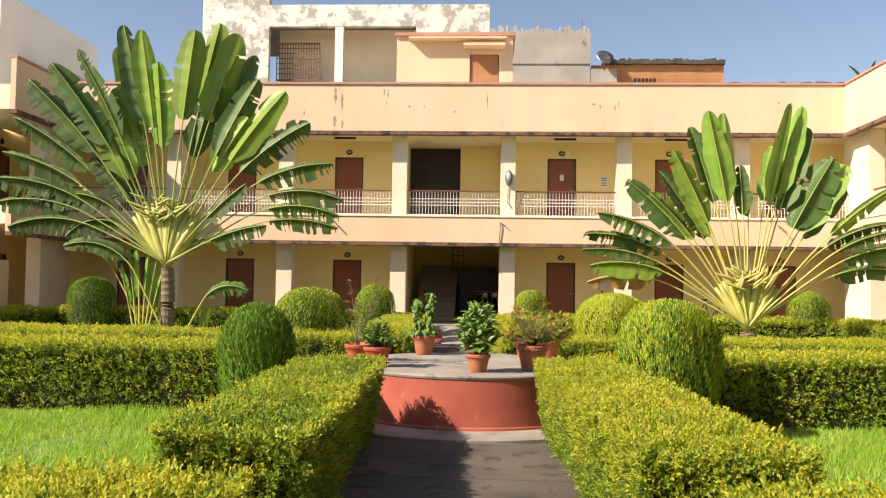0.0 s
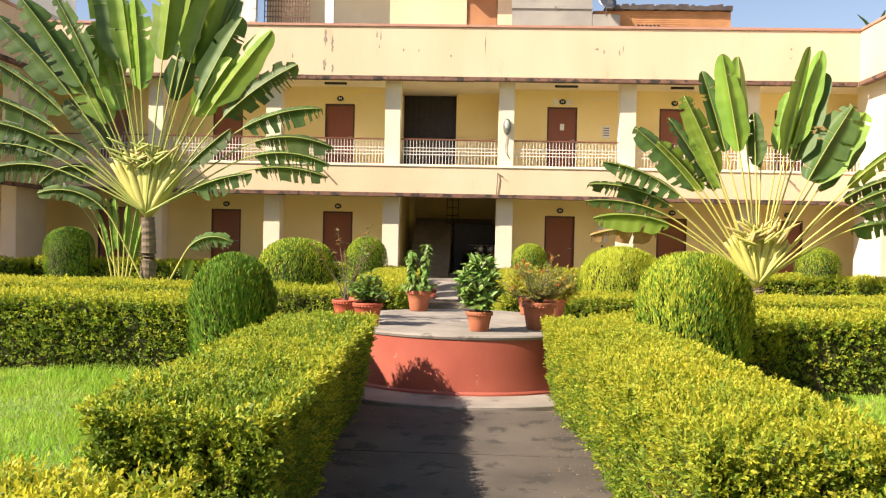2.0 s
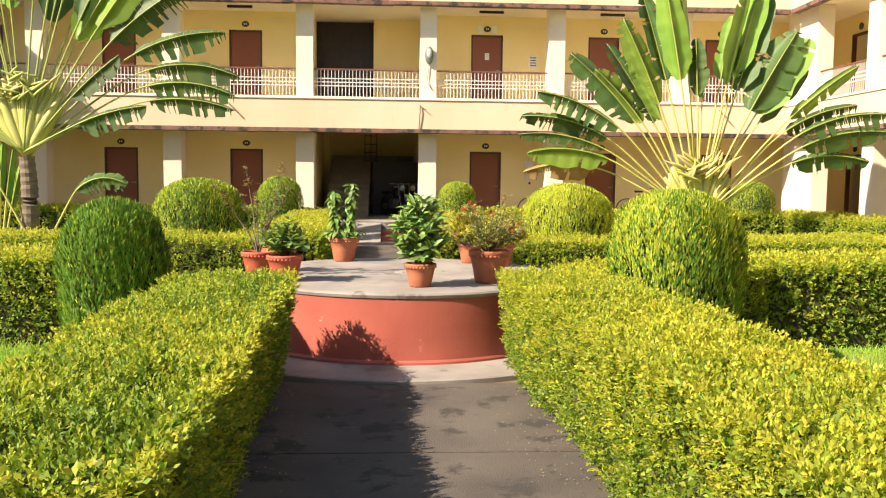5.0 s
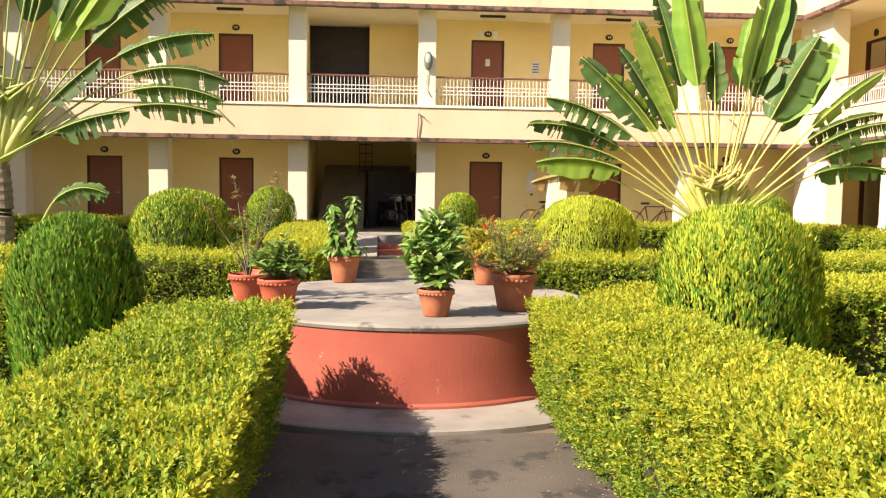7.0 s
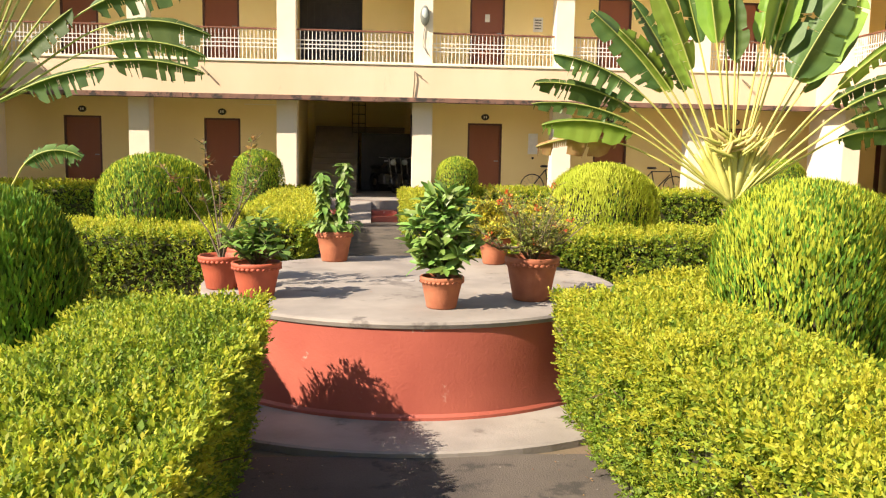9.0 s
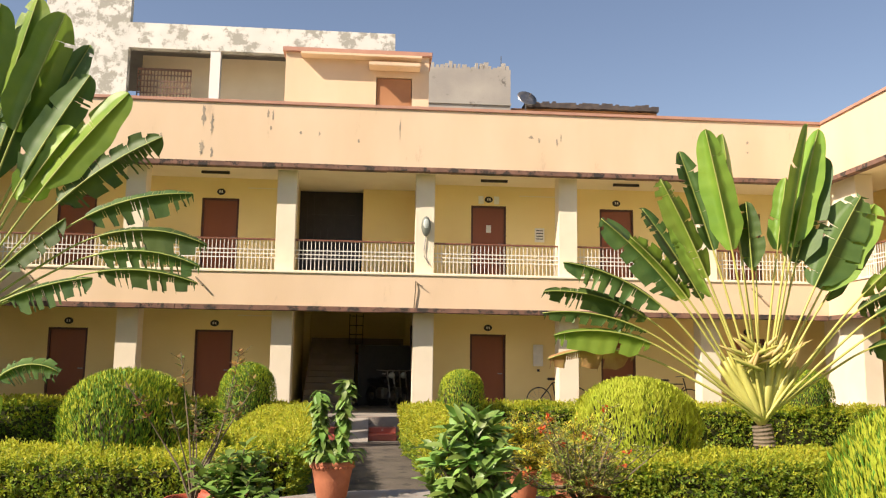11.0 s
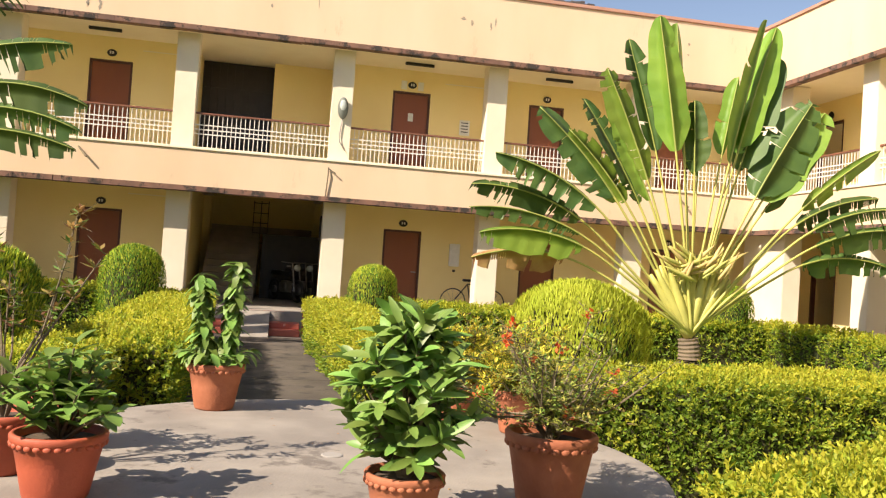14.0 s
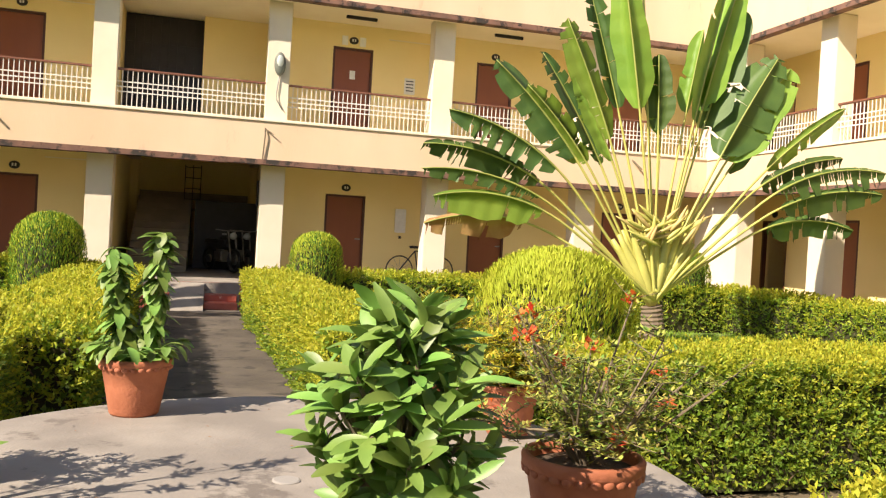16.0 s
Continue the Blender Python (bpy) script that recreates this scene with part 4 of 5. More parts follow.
# ---- traveller's palms ----
def palm_leaf(name, parent, apex, angle, total, blade, width, droop, turn, tears, mat, seed, sag_from=0.45, stalk_mat=None):
    """A leaf of the fan: a stalk that becomes the midrib, and a blade torn into strips. Angles in degrees from upright in the fan's plane."""
    rnd = random.Random(seed)
    a0 = radians(angle)
    n = 26
    pts, p, a = [], Vector(apex), a0 * 0.9
    step = total / n
    for i in range(n + 1):
        pts.append(p.copy())
        t = i / n
        bend = radians(droop) * max(0, t - sag_from) / (1 - sag_from) * (1 if angle >= 0 else -1)
        a = a0 * (0.86 + 0.14 * t) + bend
        p = p + Vector((math.sin(a), -0.05 * math.sin(turn), math.cos(a))) * step
    bm = bmesh.new()
    tube(bm, pts, [0.021 * (1 - i / n) ** 0.8 + 0.007 for i in range(n + 1)], 6)
    k0 = int(n * (1 - 0.92 * blade / total))
    bm.faces.index_update()
    for f in bm.faces:
        if f.index >= 6 * k0:
            f.material_index = 1
    stalk = part("leaf_stalk", bm, [stalk_mat or M_PETIOLE, M_PETIOLE_G], parent, smooth=True)
    # blade
    rib = pts[k0:]
    m = len(rib) - 1
    sub = 4
    bm = bmesh.new()
    fold = radians(turn * 0.8)
    twist = radians(rnd.uniform(8, 48)) * rnd.choice((1, -1, 1)) if abs(angle) < 50 else radians(rnd.uniform(-25, 25))
    facing = math.cos(twist), math.sin(twist)
    k_hang = 0.42 if abs(angle) > 44 else 0.0
    for side in (1, -1):
        prev = None
        gap = 0.0
        lean = 0.0
        for i in range(m * sub + 1):
            t = i / (m * sub)
            j = min(int(t * m), m - 1)
            q = rib[j].lerp(rib[j + 1], t * m - j)
            d = (rib[j + 1] - rib[j]).normalized()
            flat = Vector((d.z * facing[0], facing[1], -d.x * facing[0]))                      # in the fan's plane, across the rib
            lift = d.cross(flat).normalized()
            cross = (flat * math.cos(fold) * side + lift * math.sin(fold)).normalized()
            w = width * 0.70 * min(1, (t * 5.0 + 0.16) ** 0.6) * (max(0.0, 1 - t ** 5.0) ** 0.55) * (1 + 0.05 * math.sin(t * 17 + seed) + 0.07 * math.sin(t * 7 + seed * 2 + side)) * 0.82
            if rnd.random() < tears:
                gap = 1
                lean = rnd.uniform(0.0, 0.35)
            if abs(angle) > 44:
                w *= 0.72
            hang = Vector((0, 0, -1)) * w * (0.56 * tears + lean * 0.5 + k_hang)
            out = q + cross * w * (1 - 0.15 * lean) + d * w * 0.25 + hang
            mid = q + cross * w * 0.55 + d * w * 0.1 + Vector((0, -0.008 * math.sin(t * 40 + seed), 0)) + hang * 0.35
            row = [bm.verts.new(q), bm.verts.new(mid), bm.verts.new(out)]
            if prev:
                if gap:                                        # a tear: only the strip by the rib stays whole
                    bm.faces.new((prev[0], row[0], row[1], prev[1]))
                    gap = 0
                    row = [row[0], bm.verts.new(mid + d * 0.012), bm.verts.new(out + d * rnd.uniform(0.03, 0.10) + Vector((0, 0, -rnd.uniform(0, 0.06))))]
                else:
                    bm.faces.new((prev[0], row[0], row[1], prev[1]))
                    bm.faces.new((prev[1], row[1], row[2], prev[2]))
            prev = row
    bmesh.ops.remove_doubles(bm, verts=bm.verts, dist=0.0005)
    part("leaf_blade", bm, mat, stalk, smooth=True)


def palm(x, y, apex_z, rows, label, seed, stalk_mat=None, heart=1.0):
    root = empty("travellers_palm", (x, y, 0), label=label, category="palm", group="palms of the court")
    bm = bmesh.new()
    pts, rad = [], []
    for i in range(24):
        t = i / 23
        pts.append((0.05 * math.sin(t * 3), 0, (apex_z - 0.05) * t))
        rad.append(0.15 + 0.05 * (1 - t) + (0.018 if i % 2 else 0))
    tube(bm, pts, rad, 14)
    part("trunk", bm, M_TRUNK, root)
    # overlapping leaf sheaths that make the fan's heart
    for i, a in enumerate(np.linspace(-36, 36, 15)):
        bm = bmesh.new()
        a = radians(a)
        L = (1.35 - 0.25 * abs(a)) * heart
        pp = [(math.sin(a) * L * t, 0.02 * (i % 3) - 0.05 * (i % 2), apex_z + math.cos(a) * L * t - 0.03) for t in np.linspace(0, 1, 7)]
        tube(bm, pp, [w * heart for w in (0.05, 0.075, 0.09, 0.085, 0.07, 0.05, 0.03)], 7)
        part("leaf_sheath", bm, M_PETIOLE, root, smooth=True)
    rnd = random.Random(seed)
    for i in range(30):                                    # boat-shaped flower bracts in the fan's heart
        a = radians(rnd.uniform(-75, 75))
        b0 = Vector((rnd.uniform(-0.45, 0.45), -0.16 - 0.05 * (i % 3), apex_z + rnd.uniform(0.85, 1.25) * heart))
        L = rnd.uniform(0.35, 0.7)
        bm = bmesh.new()
        tube(bm, [b0 + Vector((math.sin(a) * L * t, -0.05 * t, math.cos(a) * L * t * 0.7)) for t in (0, 0.2, 0.5, 0.8, 1)], [0.012, 0.030, 0.036, 0.020, 0.004], 6)
        part("bract", bm, (stalk_mat or M_PETIOLE, M_BRACT)[i % 2 if not stalk_mat else i % 5 == 0], root, smooth=True)
    for i, (a, total, blade, width, droop, turn, tears, mat) in enumerate(rows):
        palm_leaf("leaf", root, (0.0, -0.12 + 0.02 * (i % 12), apex_z + 0.05), a, total, blade, width * (1.22 if heart > 1 else 1.0), droop, turn, tears, mat, seed + i, 0.45, stalk_mat)
    return root


# D_ leaves have their shade put into the blade colour
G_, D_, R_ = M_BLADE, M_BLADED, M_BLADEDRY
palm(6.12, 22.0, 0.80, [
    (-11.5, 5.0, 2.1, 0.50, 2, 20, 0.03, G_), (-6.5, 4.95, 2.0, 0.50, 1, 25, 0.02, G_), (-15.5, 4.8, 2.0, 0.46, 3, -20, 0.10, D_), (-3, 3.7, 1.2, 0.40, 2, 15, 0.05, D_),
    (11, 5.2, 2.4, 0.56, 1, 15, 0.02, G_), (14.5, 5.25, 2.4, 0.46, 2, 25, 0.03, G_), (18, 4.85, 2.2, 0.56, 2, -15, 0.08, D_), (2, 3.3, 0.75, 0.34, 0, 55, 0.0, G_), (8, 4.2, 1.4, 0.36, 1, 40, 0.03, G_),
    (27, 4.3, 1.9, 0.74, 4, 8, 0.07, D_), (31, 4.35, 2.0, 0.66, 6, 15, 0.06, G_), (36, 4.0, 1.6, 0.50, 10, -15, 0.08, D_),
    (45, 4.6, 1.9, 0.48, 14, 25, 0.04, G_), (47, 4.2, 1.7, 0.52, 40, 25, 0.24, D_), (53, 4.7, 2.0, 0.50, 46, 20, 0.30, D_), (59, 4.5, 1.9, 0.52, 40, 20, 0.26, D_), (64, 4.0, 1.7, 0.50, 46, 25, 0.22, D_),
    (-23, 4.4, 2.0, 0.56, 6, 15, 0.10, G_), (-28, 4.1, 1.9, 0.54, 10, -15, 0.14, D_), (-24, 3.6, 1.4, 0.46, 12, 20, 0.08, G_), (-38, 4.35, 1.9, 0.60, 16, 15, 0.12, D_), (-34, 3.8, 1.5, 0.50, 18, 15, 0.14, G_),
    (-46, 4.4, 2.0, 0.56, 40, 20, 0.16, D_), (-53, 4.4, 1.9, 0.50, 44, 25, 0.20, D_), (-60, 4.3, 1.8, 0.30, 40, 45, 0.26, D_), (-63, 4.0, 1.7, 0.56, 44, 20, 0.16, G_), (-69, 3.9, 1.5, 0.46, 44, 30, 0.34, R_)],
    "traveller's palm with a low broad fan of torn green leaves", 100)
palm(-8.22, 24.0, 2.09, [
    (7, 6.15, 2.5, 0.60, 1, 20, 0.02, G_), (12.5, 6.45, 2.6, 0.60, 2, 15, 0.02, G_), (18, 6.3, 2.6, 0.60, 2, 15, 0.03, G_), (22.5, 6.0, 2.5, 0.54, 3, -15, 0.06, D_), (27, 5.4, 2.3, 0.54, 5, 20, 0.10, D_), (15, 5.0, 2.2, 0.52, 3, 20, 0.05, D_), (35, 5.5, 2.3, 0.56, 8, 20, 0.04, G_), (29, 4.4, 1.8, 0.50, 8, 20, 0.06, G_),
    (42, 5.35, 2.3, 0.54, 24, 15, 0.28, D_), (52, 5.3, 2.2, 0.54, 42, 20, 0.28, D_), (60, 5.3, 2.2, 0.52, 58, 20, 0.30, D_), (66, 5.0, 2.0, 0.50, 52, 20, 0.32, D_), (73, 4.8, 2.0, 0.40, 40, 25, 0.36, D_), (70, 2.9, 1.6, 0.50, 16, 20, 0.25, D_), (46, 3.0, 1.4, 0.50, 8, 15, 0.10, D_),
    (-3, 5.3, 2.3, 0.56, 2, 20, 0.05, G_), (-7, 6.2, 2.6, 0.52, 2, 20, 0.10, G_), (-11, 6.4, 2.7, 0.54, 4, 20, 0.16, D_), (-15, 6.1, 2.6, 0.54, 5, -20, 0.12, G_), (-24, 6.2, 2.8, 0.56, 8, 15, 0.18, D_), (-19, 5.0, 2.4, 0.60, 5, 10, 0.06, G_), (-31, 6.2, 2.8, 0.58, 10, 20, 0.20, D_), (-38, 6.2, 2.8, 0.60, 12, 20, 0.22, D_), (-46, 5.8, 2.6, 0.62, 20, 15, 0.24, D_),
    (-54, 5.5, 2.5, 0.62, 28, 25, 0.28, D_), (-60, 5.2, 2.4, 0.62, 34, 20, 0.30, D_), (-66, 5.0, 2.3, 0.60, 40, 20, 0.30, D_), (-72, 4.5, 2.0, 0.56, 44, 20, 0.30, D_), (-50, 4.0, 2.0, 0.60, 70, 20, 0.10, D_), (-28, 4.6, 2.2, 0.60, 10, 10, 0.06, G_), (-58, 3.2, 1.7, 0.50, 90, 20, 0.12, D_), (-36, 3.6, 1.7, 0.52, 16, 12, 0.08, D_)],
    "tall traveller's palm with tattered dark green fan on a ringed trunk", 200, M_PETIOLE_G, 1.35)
# offshoots at the tall palm's foot
sh = empty("palm_offshoot", (-8.85, 23.9, 0), label="young palm offshoots with upright straw-green stalks", category="palm")
for i, (a, L) in enumerate(((-14, 2.2), (-8, 2.5), (-3, 2.6), (2, 2.4), (7, 2.3), (12, 1.9), (-24, 3.1), (-30, 3.3))):
    palm_leaf("leaf", sh, (0.04 * i - 0.1, 0.02 * i, 0.02), a, L, L * (0.55 if i < 6 else 0.2), 0.20, 4 if i < 6 else 20, 50, 0.02, G_, 300 + i)
low_leaf = empty("drooping_palm_leaf", (-7.75, 23.8, 0), label="low arching half-dry palm leaves by the trunk", category="palm")
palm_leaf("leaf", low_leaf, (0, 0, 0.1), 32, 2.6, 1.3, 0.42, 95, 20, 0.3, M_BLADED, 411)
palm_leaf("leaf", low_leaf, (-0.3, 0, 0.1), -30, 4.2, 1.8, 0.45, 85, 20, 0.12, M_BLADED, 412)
palm_leaf("leaf", low_leaf, (0.5, 0.1, 0.05), 12, 1.0, 0.8, 0.22, 10, 20, 0.0, M_BLADE, 413)


# ---- potted plants ----
def pot(x, y, r, h, mat, label):
    root = empty("flower_pot", (x, y, PZ + 0.001), label=label, category="pot", group="pots on the platform")
    bm = bmesh.new()
    lathe(bm, [(r * 0.66, 0), (r * 0.70, 0.01), (r * 0.84, h * 0.5), (r * 0.95, h * 0.84), (r * 1.0, h * 0.86), (r * 1.03, h * 0.90), (r * 1.04, h * 0.97), (r * 1.0, h), (r * 0.93, h), (r * 0.90, h * 0.9), (r * 0.88, h * 0.86)], 40)
    part("pot_body", bm, mat, root, smooth=True)
    n = 28
    bm = bmesh.new()
    for i in range(n):                                   # pinched scallops under the rim
        a = 2 * math.pi * i / n
        bmesh.ops.create_uvsphere(bm, u_segments=8, v_segments=5, radius=1, matrix=Matrix.Translation((math.cos(a) * r * 0.985, math.sin(a) * r * 0.985, h * 0.845)) @ Matrix.Rotation(a, 4, "Z") @ Matrix.Diagonal((0.010, r * 0.105, h * 0.05, 1)))
    part("scalloped_band", bm, mat, root, smooth=True)
    bm = bmesh.new()
    lathe(bm, [(r * 0.6, h * 0.80), (r * 0.89, h * 0.87), (r * 0.5, h * 0.895), (0.01, h * 0.90)], 24)
    part("soil", bm, M_PSOIL, root)
    return root


def long_leaf(bm, base, d, up, L, W, curl=0.3, idx=0):
    """A broad long leaf in six spans with a raised midrib fold."""
    s = d.cross(up).normalized()
    u = s.cross(d).normalized()
    prev = None
    for i in range(6):
        t = i / 5
        w = W * 0.5 * (math.sin(math.pi * (0.06 + 0.90 * t ** 1.25)) ** 0.75)
        c = base + d * L * t - u * (L * curl * t * t)
        row = [bm.verts.new(c - s * w + u * w * 0.3), bm.verts.new(c), bm.verts.new(c + s * w + u * w * 0.3)]
        if prev:
            for j in (0, 1):
                f = bm.faces.new((prev[j], prev[j + 1], row[j + 1], row[j]))
                f.material_index = idx
                f.smooth = True
        prev = row


def plant(kind, x, y, z, seed, label, category="plant"):
    rnd = random.Random(seed)
    root = empty("potted_plant", (x, y, z), label=label, category=category, group="plants in the pots")
    stems, leaves = bmesh.new(), bmesh.new()
    mats = [M_PLEAF]
    def dirv(th, el):
        return Vector((math.cos(th) * math.cos(el), math.sin(th) * math.cos(el), math.sin(el)))
    if kind == "rosette":                                  # thick stems, whorls of long glossy leaves
        mats = [M_PLEAF, M_PLEAF2]
        for k in range(46):
            th, zz = k * 2.39996, (k + 0.5) / 46
            rr = 0.225 * math.sin(math.pi * (0.12 + 0.80 * zz)) ** 0.8 * rnd.uniform(0.55, 1.05)
            tip = Vector((rr * math.cos(th), rr * math.sin(th), 0.06 + 0.52 * zz))
            tube(stems, [(0, 0, -0.03), (tip.x * 0.35, tip.y * 0.35, tip.z * 0.5), tuple(tip)], [0.012, 0.009, 0.006], 5)
            aim = Vector((math.cos(th) * 0.75, math.sin(th) * 0.75, 0.35 + zz)).normalized()
            for j in range(13):
                dd = (dirv(j * 2.39996 + k, rnd.uniform(-0.5, 0.9)) * 0.9 + aim * rnd.uniform(0.25, 0.8)).normalized()
                long_leaf(leaves, tip + aim * rnd.uniform(-0.06, 0.02), dd, aim, rnd.uniform(0.09, 0.145), rnd.uniform(0.031, 0.045), rnd.uniform(0.05, 0.45), rnd.random() < 0.35)
    elif kind == "bushy":
        mats = [M_PLEAF2, M_PLEAF]
        for k in range(32):
            th, e = k * 2.4, rnd.uniform(0.4, 1.5)
            tip = dirv(th, e) * rnd.uniform(0.16, 0.36)
            tube(stems, [(0, 0, -0.02), tuple(tip * 0.5), tuple(tip)], [0.008, 0.006, 0.004], 5)
            for j in range(9):
                long_leaf(leaves, tip * rnd.uniform(0.6, 1.05), dirv(j * 2.4 + k, rnd.uniform(-0.3, 1.0)), Vector((0, 0, 1)), rnd.uniform(0.06, 0.10), rnd.uniform(0.042, 0.065), 0.25, rnd.random() < 0.4)
    elif kind == "columns":                                # two upright twisted columns over a low skirt
        mats = [M_PLEAF2, M_PLEAF]
        for cx, hh in ((-0.12, 0.58), (0.09, 0.66)):
            tube(stems, [(cx * 0.3, 0, -0.03), (cx, 0, hh * 0.5), (cx * 1.1, 0, hh)], [0.012, 0.009, 0.005], 6)
            for j in range(150):
                t = rnd.uniform(0.1, 1)
                long_leaf(leaves, Vector((cx * (0.5 + 0.6 * t), 0, hh * t)), dirv(j * 2.4, rnd.uniform(-0.9, 0.5)), Vector((0, 0, 1)), rnd.uniform(0.065, 0.12), rnd.uniform(0.045, 0.066), rnd.uniform(0.3, 0.9), rnd.random() < 0.3)
        for j in range(120):
            th = j * 2.4
            long_leaf(leaves, dirv(th, 0.5) * rnd.uniform(0.04, 0.22), dirv(th + rnd.uniform(-1, 1), rnd.uniform(-0.5, 0.7)), Vector((0, 0, 1)), rnd.uniform(0.06, 0.10), rnd.uniform(0.04, 0.06), 0.5, rnd.random() < 0.3)
    else:                                                  # branching shrub with fine leaves
        spec = {"feathery": (M_FINE, 34, 0.30, 0.56, 0.9), "croton": (M_CROTON, 60, 0.22, 0.44, 0.8), "sparse": (M_REDLEAF, 9, 0.55, 1.05, 0.30), "sprig": (M_FINE, 12, 0.12, 0.30, 0.8)}[kind]
        mats = [spec[0], M_PLEAF2, M_FLOWER]
        for k in range(spec[1]):
            th = k * 2.4
            e = rnd.uniform(0.35, 1.35) if kind != "sparse" else rnd.uniform(1.0, 1.5)
            L = rnd.uniform(spec[2], spec[3])
            tip = dirv(th, e) * L
            mid = tip * 0.5 + Vector((rnd.uniform(-0.04, 0.04), rnd.uniform(-0.04, 0.04), -0.02))
            tube(stems, [(0, 0, -0.03), tuple(tip * 0.2 + Vector((0, 0, 0.05))), tuple(mid), tuple(tip)], [0.010, 0.007, 0.005, 0.0025], 5)
            for w in range(9 if kind != "sparse" else 5):
                b = mid.lerp(tip, rnd.uniform(-0.4 if kind != "sparse" else 0.3, 1.05))
                dd = dirv(rnd.uniform(0, 6.3), rnd.uniform(-0.3, 1.0))
                end = b + dd * rnd.uniform(0.06, 0.13)
                tube(stems, [tuple(b), tuple(end)], [0.002, 0.001], 4)
                for q in range(24 if kind != "sparse" else 8):
                    t = q / 20
                    base = b.lerp(end, t)
                    sd = dirv(rnd.uniform(0, 6.3), rnd.uniform(-0.3, 0.8))
                    ll = {"feathery": (0.026, 0.010), "croton": (0.055, 0.011), "sparse": (0.06, 0.022), "sprig": (0.035, 0.014)}[kind]
                    L2, W2 = ll[0] * rnd.uniform(0.7, 1.3), ll[1]
                    s = sd.cross(Vector((0, 0, 1))).normalized() * W2 / 2
                    f = leaves.faces.new([leaves.verts.new(c) for c in (base, base + sd * L2 * 0.5 + s, base + sd * L2, base + sd * L2 * 0.5 - s)])
                    f.material_index = 1 if rnd.random() < 0.3 else 0
            if kind == "feathery" and k % 3 == 0:
                for q in range(14):
                    base = tip + Vector([rnd.uniform(-0.02, 0.02) for _ in range(3)])
                    sd = dirv(rnd.uniform(0, 6.3), rnd.uniform(-0.2, 1.2))
                    s = sd.cross(Vector((0, 0, 1))).normalized() * 0.008
                    f = leaves.faces.new([leaves.verts.new(c) for c in (base, base + sd * 0.015 + s, base + sd * 0.03, base + sd * 0.015 - s)])
                    f.material_index = 2
    part("stem", stems, M_STEM, root)
    part("leaves", leaves, mats, root)
    return root


T_ = "weathered terracotta pot with scalloped rim on the platform"
for px, py, r, h, mat, kind, lab, seed in (
        (0.12, 12.70, 0.145, 0.215, M_POT, "rosette", "bushy plant with whorls of long glossy green leaves", 1),
        (0.79, 13.03, 0.190, 0.31, M_POT, "feathery", "feathery shrub with thin stems and orange-red flowers", 2),
        (-0.72, 15.05, 0.172, 0.285, M_POT, "columns", "plant with two upright columns of drooping green leaves", 3),
        (-1.16, 13.08, 0.170, 0.25, M_POT_RED, "bushy", "low bushy plant with rounded bright green leaves", 4),
        (-1.47, 13.45, 0.165, 0.25, M_POT_RED, "sparse", "tall sparse shrub with reddish young leaves", 5),
        (-1.36, 13.92, 0.150, 0.25, M_POT_RED, "sprig", "small olive-green sprig with fine leaves", 8),
        (0.78, 14.92, 0.150, 0.25, M_POT, "croton", "yellow-orange narrow-leaved croton bush", 6),
        (1.10, 14.55, 0.155, 0.26, M_POT, "croton", "yellow-orange narrow-leaved croton bush", 7)):
    pot(px, py, r, h, mat, T_ if mat is M_POT else "red painted pot with scalloped rim on the platform")
    plant(kind, px, py, PZ + h * 0.9, seed, lab)


# ---- small fittings ----
lamp = empty("wall_lamp", (0.80, 28.47, 5.05), label="grey oval street-type lamp on the pillar with hanging wire", category="lamp")
bm = bmesh.new()
bmesh.ops.create_uvsphere(bm, u_segments=18, v_segments=10, radius=1, matrix=pose(0, -0.07, 0) @ Matrix.Diagonal((0.12, 0.07, 0.25, 1)))
part("housing", bm, M_LAMPGREY, lamp, smooth=True)
bm = bmesh.new()
bmesh.ops.create_uvsphere(bm, u_segments=14, v_segments=8, radius=1, matrix=pose(0, -0.12, 0.05) @ Matrix.Diagonal((0.075, 0.035, 0.13, 1)))
part("lamp_glass", bm, M_GLASS, lamp, smooth=True)
bm = bmesh.new()
tube(bm, [(0, -0.03, -0.24), (-0.04, -0.03, -0.6), (-0.03, -0.04, -0.75), (0.1, -0.03, -0.95)], 0.012, 5)
part("wire", bm, M_METAL, lamp)
pipe = empty("waste_pipe", (0.55, FRONT - 0.03, 3.6), label="thin grey drain pipe stub on the floor band", category="pipe")
bm = bmesh.new()
tube(bm, [(0, 0, 0.05), (0.0, -0.02, -0.1), (-0.03, 0, -0.6)], 0.015, 6)
tube(bm, [(0.0, 0, 0.03), (0.17, -0.05, -0.08)], 0.012, 6)
part("pipe", bm, M_STEM, pipe)
for x in (-4.6, -8.4, 8.9):
    sp = empty("drain_spout", (x, FRONT + 0.02, 3.55), label="thin slanting drain spout on the floor band", category="pipe", group="drain spouts")
    bm = bmesh.new()
    tube(bm, [(-0.02, 0, 0.1), (0.18, -0.14, -0.12)], 0.022, 8)
    part("spout", bm, M_STEM, sp)
poster = empty("wall_notice", (3.95, WALL_Y - 0.006, 5.15), label="small white paper notice on the yellow wall", category="notice")
part("sheet", boxes((-0.13, 0.13, 0, 0.004, -0.19, 0.19)), M_PAPER, poster)
for i in range(4):
    part("text_bar", boxes((-0.09, 0.09, -0.002, 0.0, 0.11 - i * 0.075, 0.135 - i * 0.075)), M_INK, poster)
box_e = empty("switch_box", (3.9, WALL_Y - 0.05, 1.95), label="white electrical box on the veranda wall", category="box")
part("case", boxes((-0.13, 0.13, 0, 0.05, -0.28, 0.28), bevel=0.01), M_PAPER, box_e)
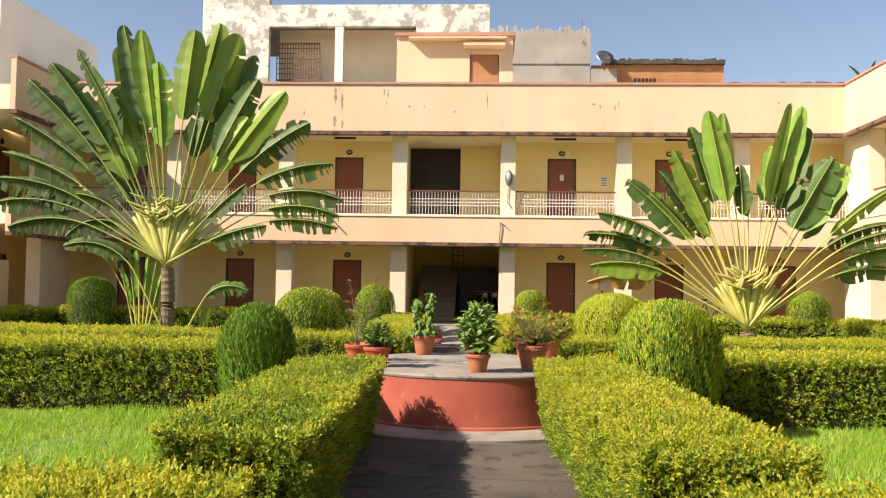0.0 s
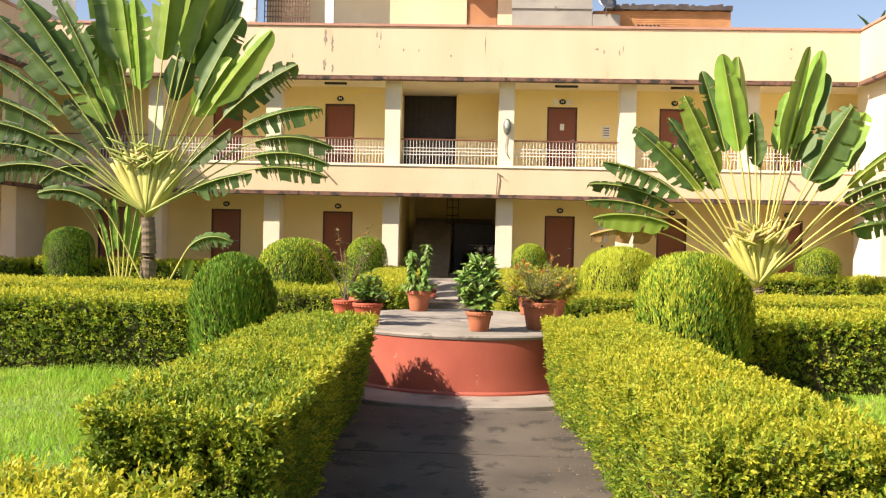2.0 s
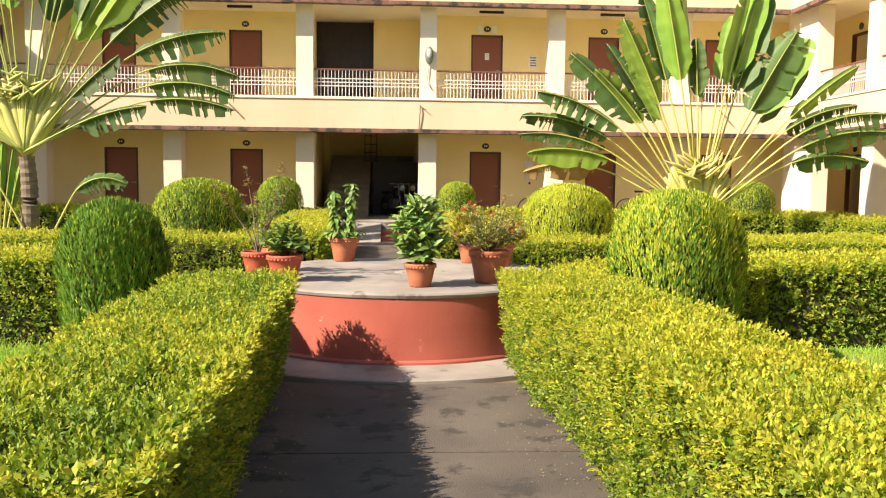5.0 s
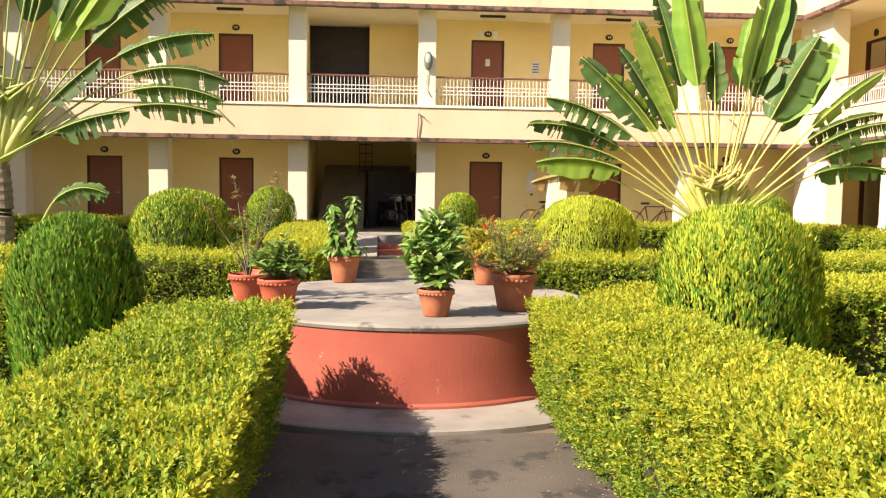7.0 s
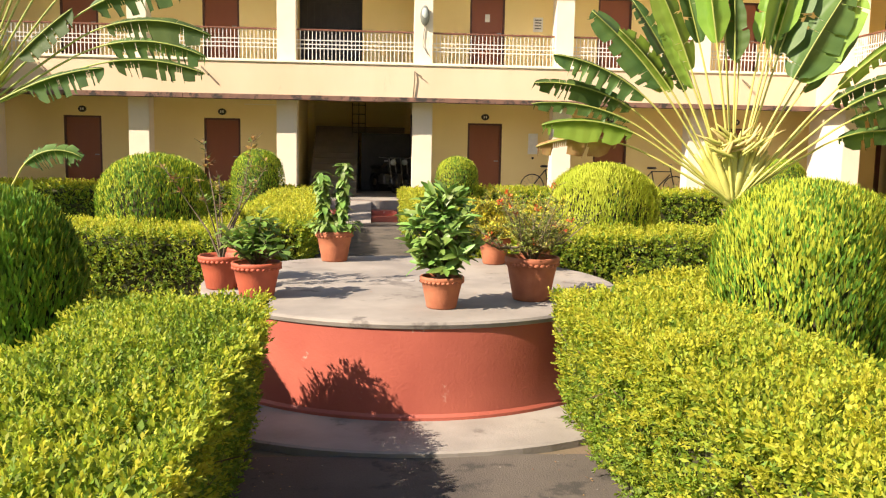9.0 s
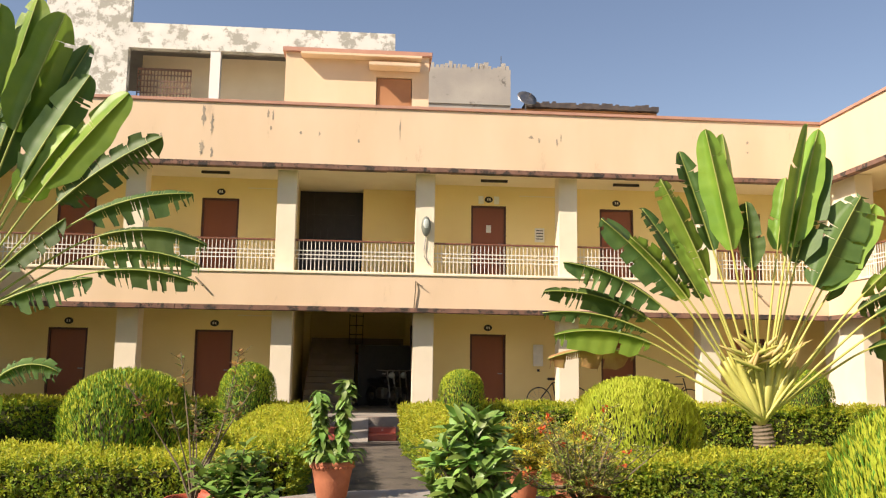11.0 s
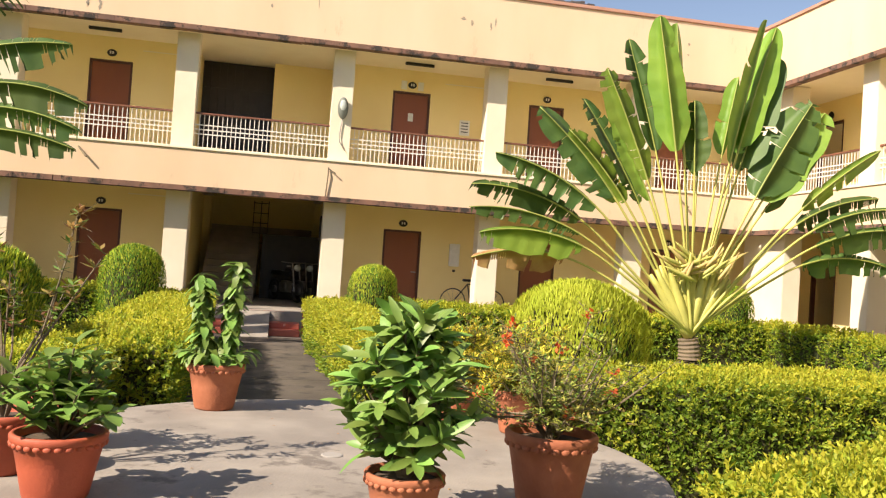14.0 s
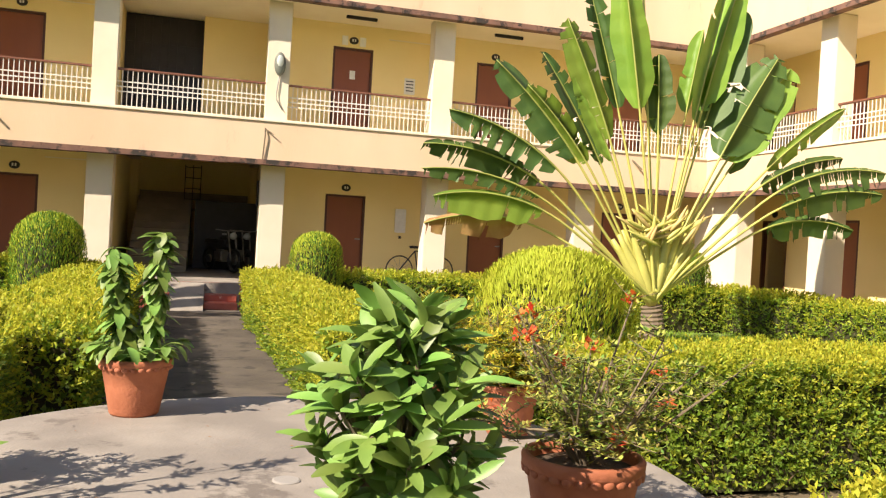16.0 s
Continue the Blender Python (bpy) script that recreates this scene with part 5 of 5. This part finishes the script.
part("switch", boxes((-0.03, 0.03, -0.02, 0.0, -0.42, -0.36)), M_DARK, box_e)
for x, z in ((-4.5, 6.36), (2.6, 6.36), (6.1, 6.36), (-8.1, 6.36)):
    tl = empty("tube_light", (x, 29.2, z), label="unlit dark tube light batten under the ceiling", category="lamp", group="corridor tube lights")
    part("batten", boxes((-0.35, 0.35, -0.03, 0.03, 0.02, 0.09), bevel=0.008), M_DARK, tl)
for x, z in ((3.9, 6.2), (-3.3, 6.2), (-3.4, 2.86)):
    cd = empty("wall_conduit", (x, WALL_Y - 0.012, z), label="thin painted cable conduit along the wall", category="conduit")
    part("tube", boxes((-0.5, 0.5, 0, 0.012, -0.012, 0.012)), M_SOFFIT, cd)


def bicycle(x, y, rz, label, scale=1.0):
    b = empty("bicycle", (x, y, GF + 0.013), label=label, category="bicycle")
    b.rotation_euler.z = radians(rz)
    for wx in (-0.52, 0.52):
        bm = bmesh.new()
        ring = [(wx + 0.33 * math.cos(t), 0, 0.345 + 0.33 * math.sin(t)) for t in np.linspace(0, 2 * math.pi, 25)]
        tube(bm, ring, 0.016, 5)
        w = part("wheel", bm, M_DARK, b)
        bm = bmesh.new()
        for t in np.linspace(0, 2 * math.pi, 13)[:-1]:
            tube(bm, [(wx, 0, 0.345), (wx + 0.32 * math.cos(t), 0, 0.345 + 0.32 * math.sin(t))], 0.003, 4)
        part("spokes", bm, M_METAL, w)
    bm = bmesh.new()
    for a, c in (((-0.52, 0, .345), (-0.15, 0, .80)), ((-0.15, 0, .80), (0.36, 0, .80)), ((-0.15, 0, .80), (-0.05, 0, .3)), ((-0.05, 0, .3), (0.38, 0, .72)), ((0.36, 0, .95), (0.52, 0, .345)), ((-0.52, 0, .345), (-0.05, 0, .3))):
        tube(bm, [a, c], 0.016, 6)
    part("frame", bm, M_DARK, b)
    part("saddle", boxes((-0.28, -0.04, -0.07, 0.07, 0.86, 0.92), bevel=0.02), M_DARK, b)
    bm = bmesh.new()
    tube(bm, [(0.28, -0.26, 0.98), (0.37, -0.1, 1.0), (0.37, 0.1, 1.0), (0.28, 0.26, 0.98)], 0.012, 6)
    part("handlebar", bm, M_METAL, b)


bicycle(4.3, 29.4, 10, "dark bicycle parked behind the pillar on the veranda")
bicycle(7.2, 29.3, 5, "dark bicycle parked on the veranda by the wall")


def motorbike(x, y, rz):
    b = empty("motorbike", (x, y, GF + 0.013), label="dark parked motorbike inside the entrance", category="motorbike", group="motorbikes in the entrance")
    b.rotation_euler.z = radians(rz)
    for wx in (-0.62, 0.64):
        bm = bmesh.new()
        tube(bm, [(wx + 0.25 * math.cos(t), 0, 0.30 + 0.25 * math.sin(t)) for t in np.linspace(0, 2 * math.pi, 25)], 0.045, 8)
        w = part("wheel", bm, M_DARK, b)
        bm = bmesh.new()
        bmesh.ops.create_cone(bm, cap_ends=True, segments=20, radius1=0.1, radius2=0.1, depth=0.06, matrix=pose(wx, 0, 0.30, 90))
        part("hub", bm, M_METAL, w)
    part("engine", boxes((-0.2, 0.22, -0.12, 0.12, 0.25, 0.55), bevel=0.05), M_METAL, b)
    part("fuel_tank", boxes((-0.05, 0.40, -0.13, 0.13, 0.62, 0.86), bevel=0.07), M_DARK, b)
    part("seat", boxes((-0.72, -0.04, -0.12, 0.12, 0.68, 0.80), bevel=0.04), M_DARK, b)
    bm = bmesh.new()
    for sy in (-0.09, 0.09):
        tube(bm, [(0.64, sy, 0.3), (0.45, sy, 1.0)], 0.022, 6)
    part("fork", bm, M_METAL, b)
    bm = bmesh.new()
    tube(bm, [(0.32, -0.36, 1.04), (0.45, -0.12, 1.02), (0.45, 0.12, 1.02), (0.32, 0.36, 1.04)], 0.014, 6)
    part("handlebar", bm, M_METAL, b)
    bm = bmesh.new()
    bmesh.ops.create_uvsphere(bm, u_segments=12, v_segments=8, radius=0.09, matrix=pose(0.54, 0, 0.9))
    part("headlight", bm, M_GLASS, b, smooth=True)


motorbike(-0.15, 31.9, -62)
motorbike(0.25, 32.2, -70)
shelf = empty("wall_clutter", (0.622, 30.6, 1.6), label="dark meter box and hanging cloths on the entrance side wall", category="meter box")
part("box", boxes((-0.06, 0.09, -0.2, 0.2, 0.5, 1.1), bevel=0.01), M_DARK, shelf)
part("cloth", boxes((-0.03, 0.09, -0.25, -0.12, -0.1, 0.42), bevel=0.02), M_PAPER, shelf)
part("cloth", boxes((-0.03, 0.09, 0.02, 0.16, -0.4, 0.4), bevel=0.02), M_STEM, shelf)

for x, y, z, s_ in ((19.5, 46, 12.0, 1.0), (21.6, 47, 11.7, 0.8)):
    far = empty("distant_palm", (x, y, 0), label="distant dark green palm crown above the roofs", category="palm", group="distant palms")
    bm = bmesh.new()
    tube(bm, [(0, 0, 0), (0.1, 0, z * 0.5), (0, 0, z)], [0.2, 0.16, 0.12], 8)
    part("trunk", bm, M_TRUNK, far)
    bm = bmesh.new()
    rnd = random.Random(int(x))
    for k2 in range(26):
        th, el = k2 * 2.4, rnd.uniform(-0.3, 1.3)
        d = Vector((math.cos(th) * math.cos(el), math.sin(th) * math.cos(el), math.sin(el)))
        long_leaf(bm, Vector((0, 0, z)), d, Vector((0, 0, 1)) if el < 1.2 else Vector((1, 0, 0)), rnd.uniform(1.0, 1.7) * s_, 0.22, 0.35)
    part("crown", bm, M_BLADED, far)

# dry leaf litter and pale grit on the path and platform
rng = np.random.default_rng(77)
for nm, lab, n, mk in (("leaf_litter", "scattered dry leaf bits and grit along the path edges", 900, 0), ("platform_litter", "few dry leaf bits on the cement platform", 60, 1)):
    if mk == 0:
        yy = rng.uniform(3.0, 11.8, n)
        off = rng.choice((-1, 1), n) * (1.02 - np.abs(rng.normal(0, 0.22, n)))
        p = np.stack([0.45 - 0.045 * yy + off, yy, np.full(n, 0.004)], 1)
    else:
        a, r_ = rng.uniform(0, 6.28, n), PR * 0.93 * np.sqrt(rng.uniform(0, 1, n))
        p = np.stack([PC[0] + r_ * np.cos(a), PC[1] + r_ * np.sin(a), np.full(n, PZ + 0.003)], 1)
    up = np.concatenate([rng.normal(0, 1, (n, 2)), rng.uniform(0, 0.15, (n, 1))], 1)
    v, f = leaf_arrays(p, np.tile((0.0, 0.0, 1.0), (n, 1)), up, 0.017, 0.010, rng, 0.1)
    tagged(arrays(nm, v, f, [M_BLADEDRY, M_SLAB], None, rng.choice((0, 0, 1), n)), lab, "litter", kind="stuff")
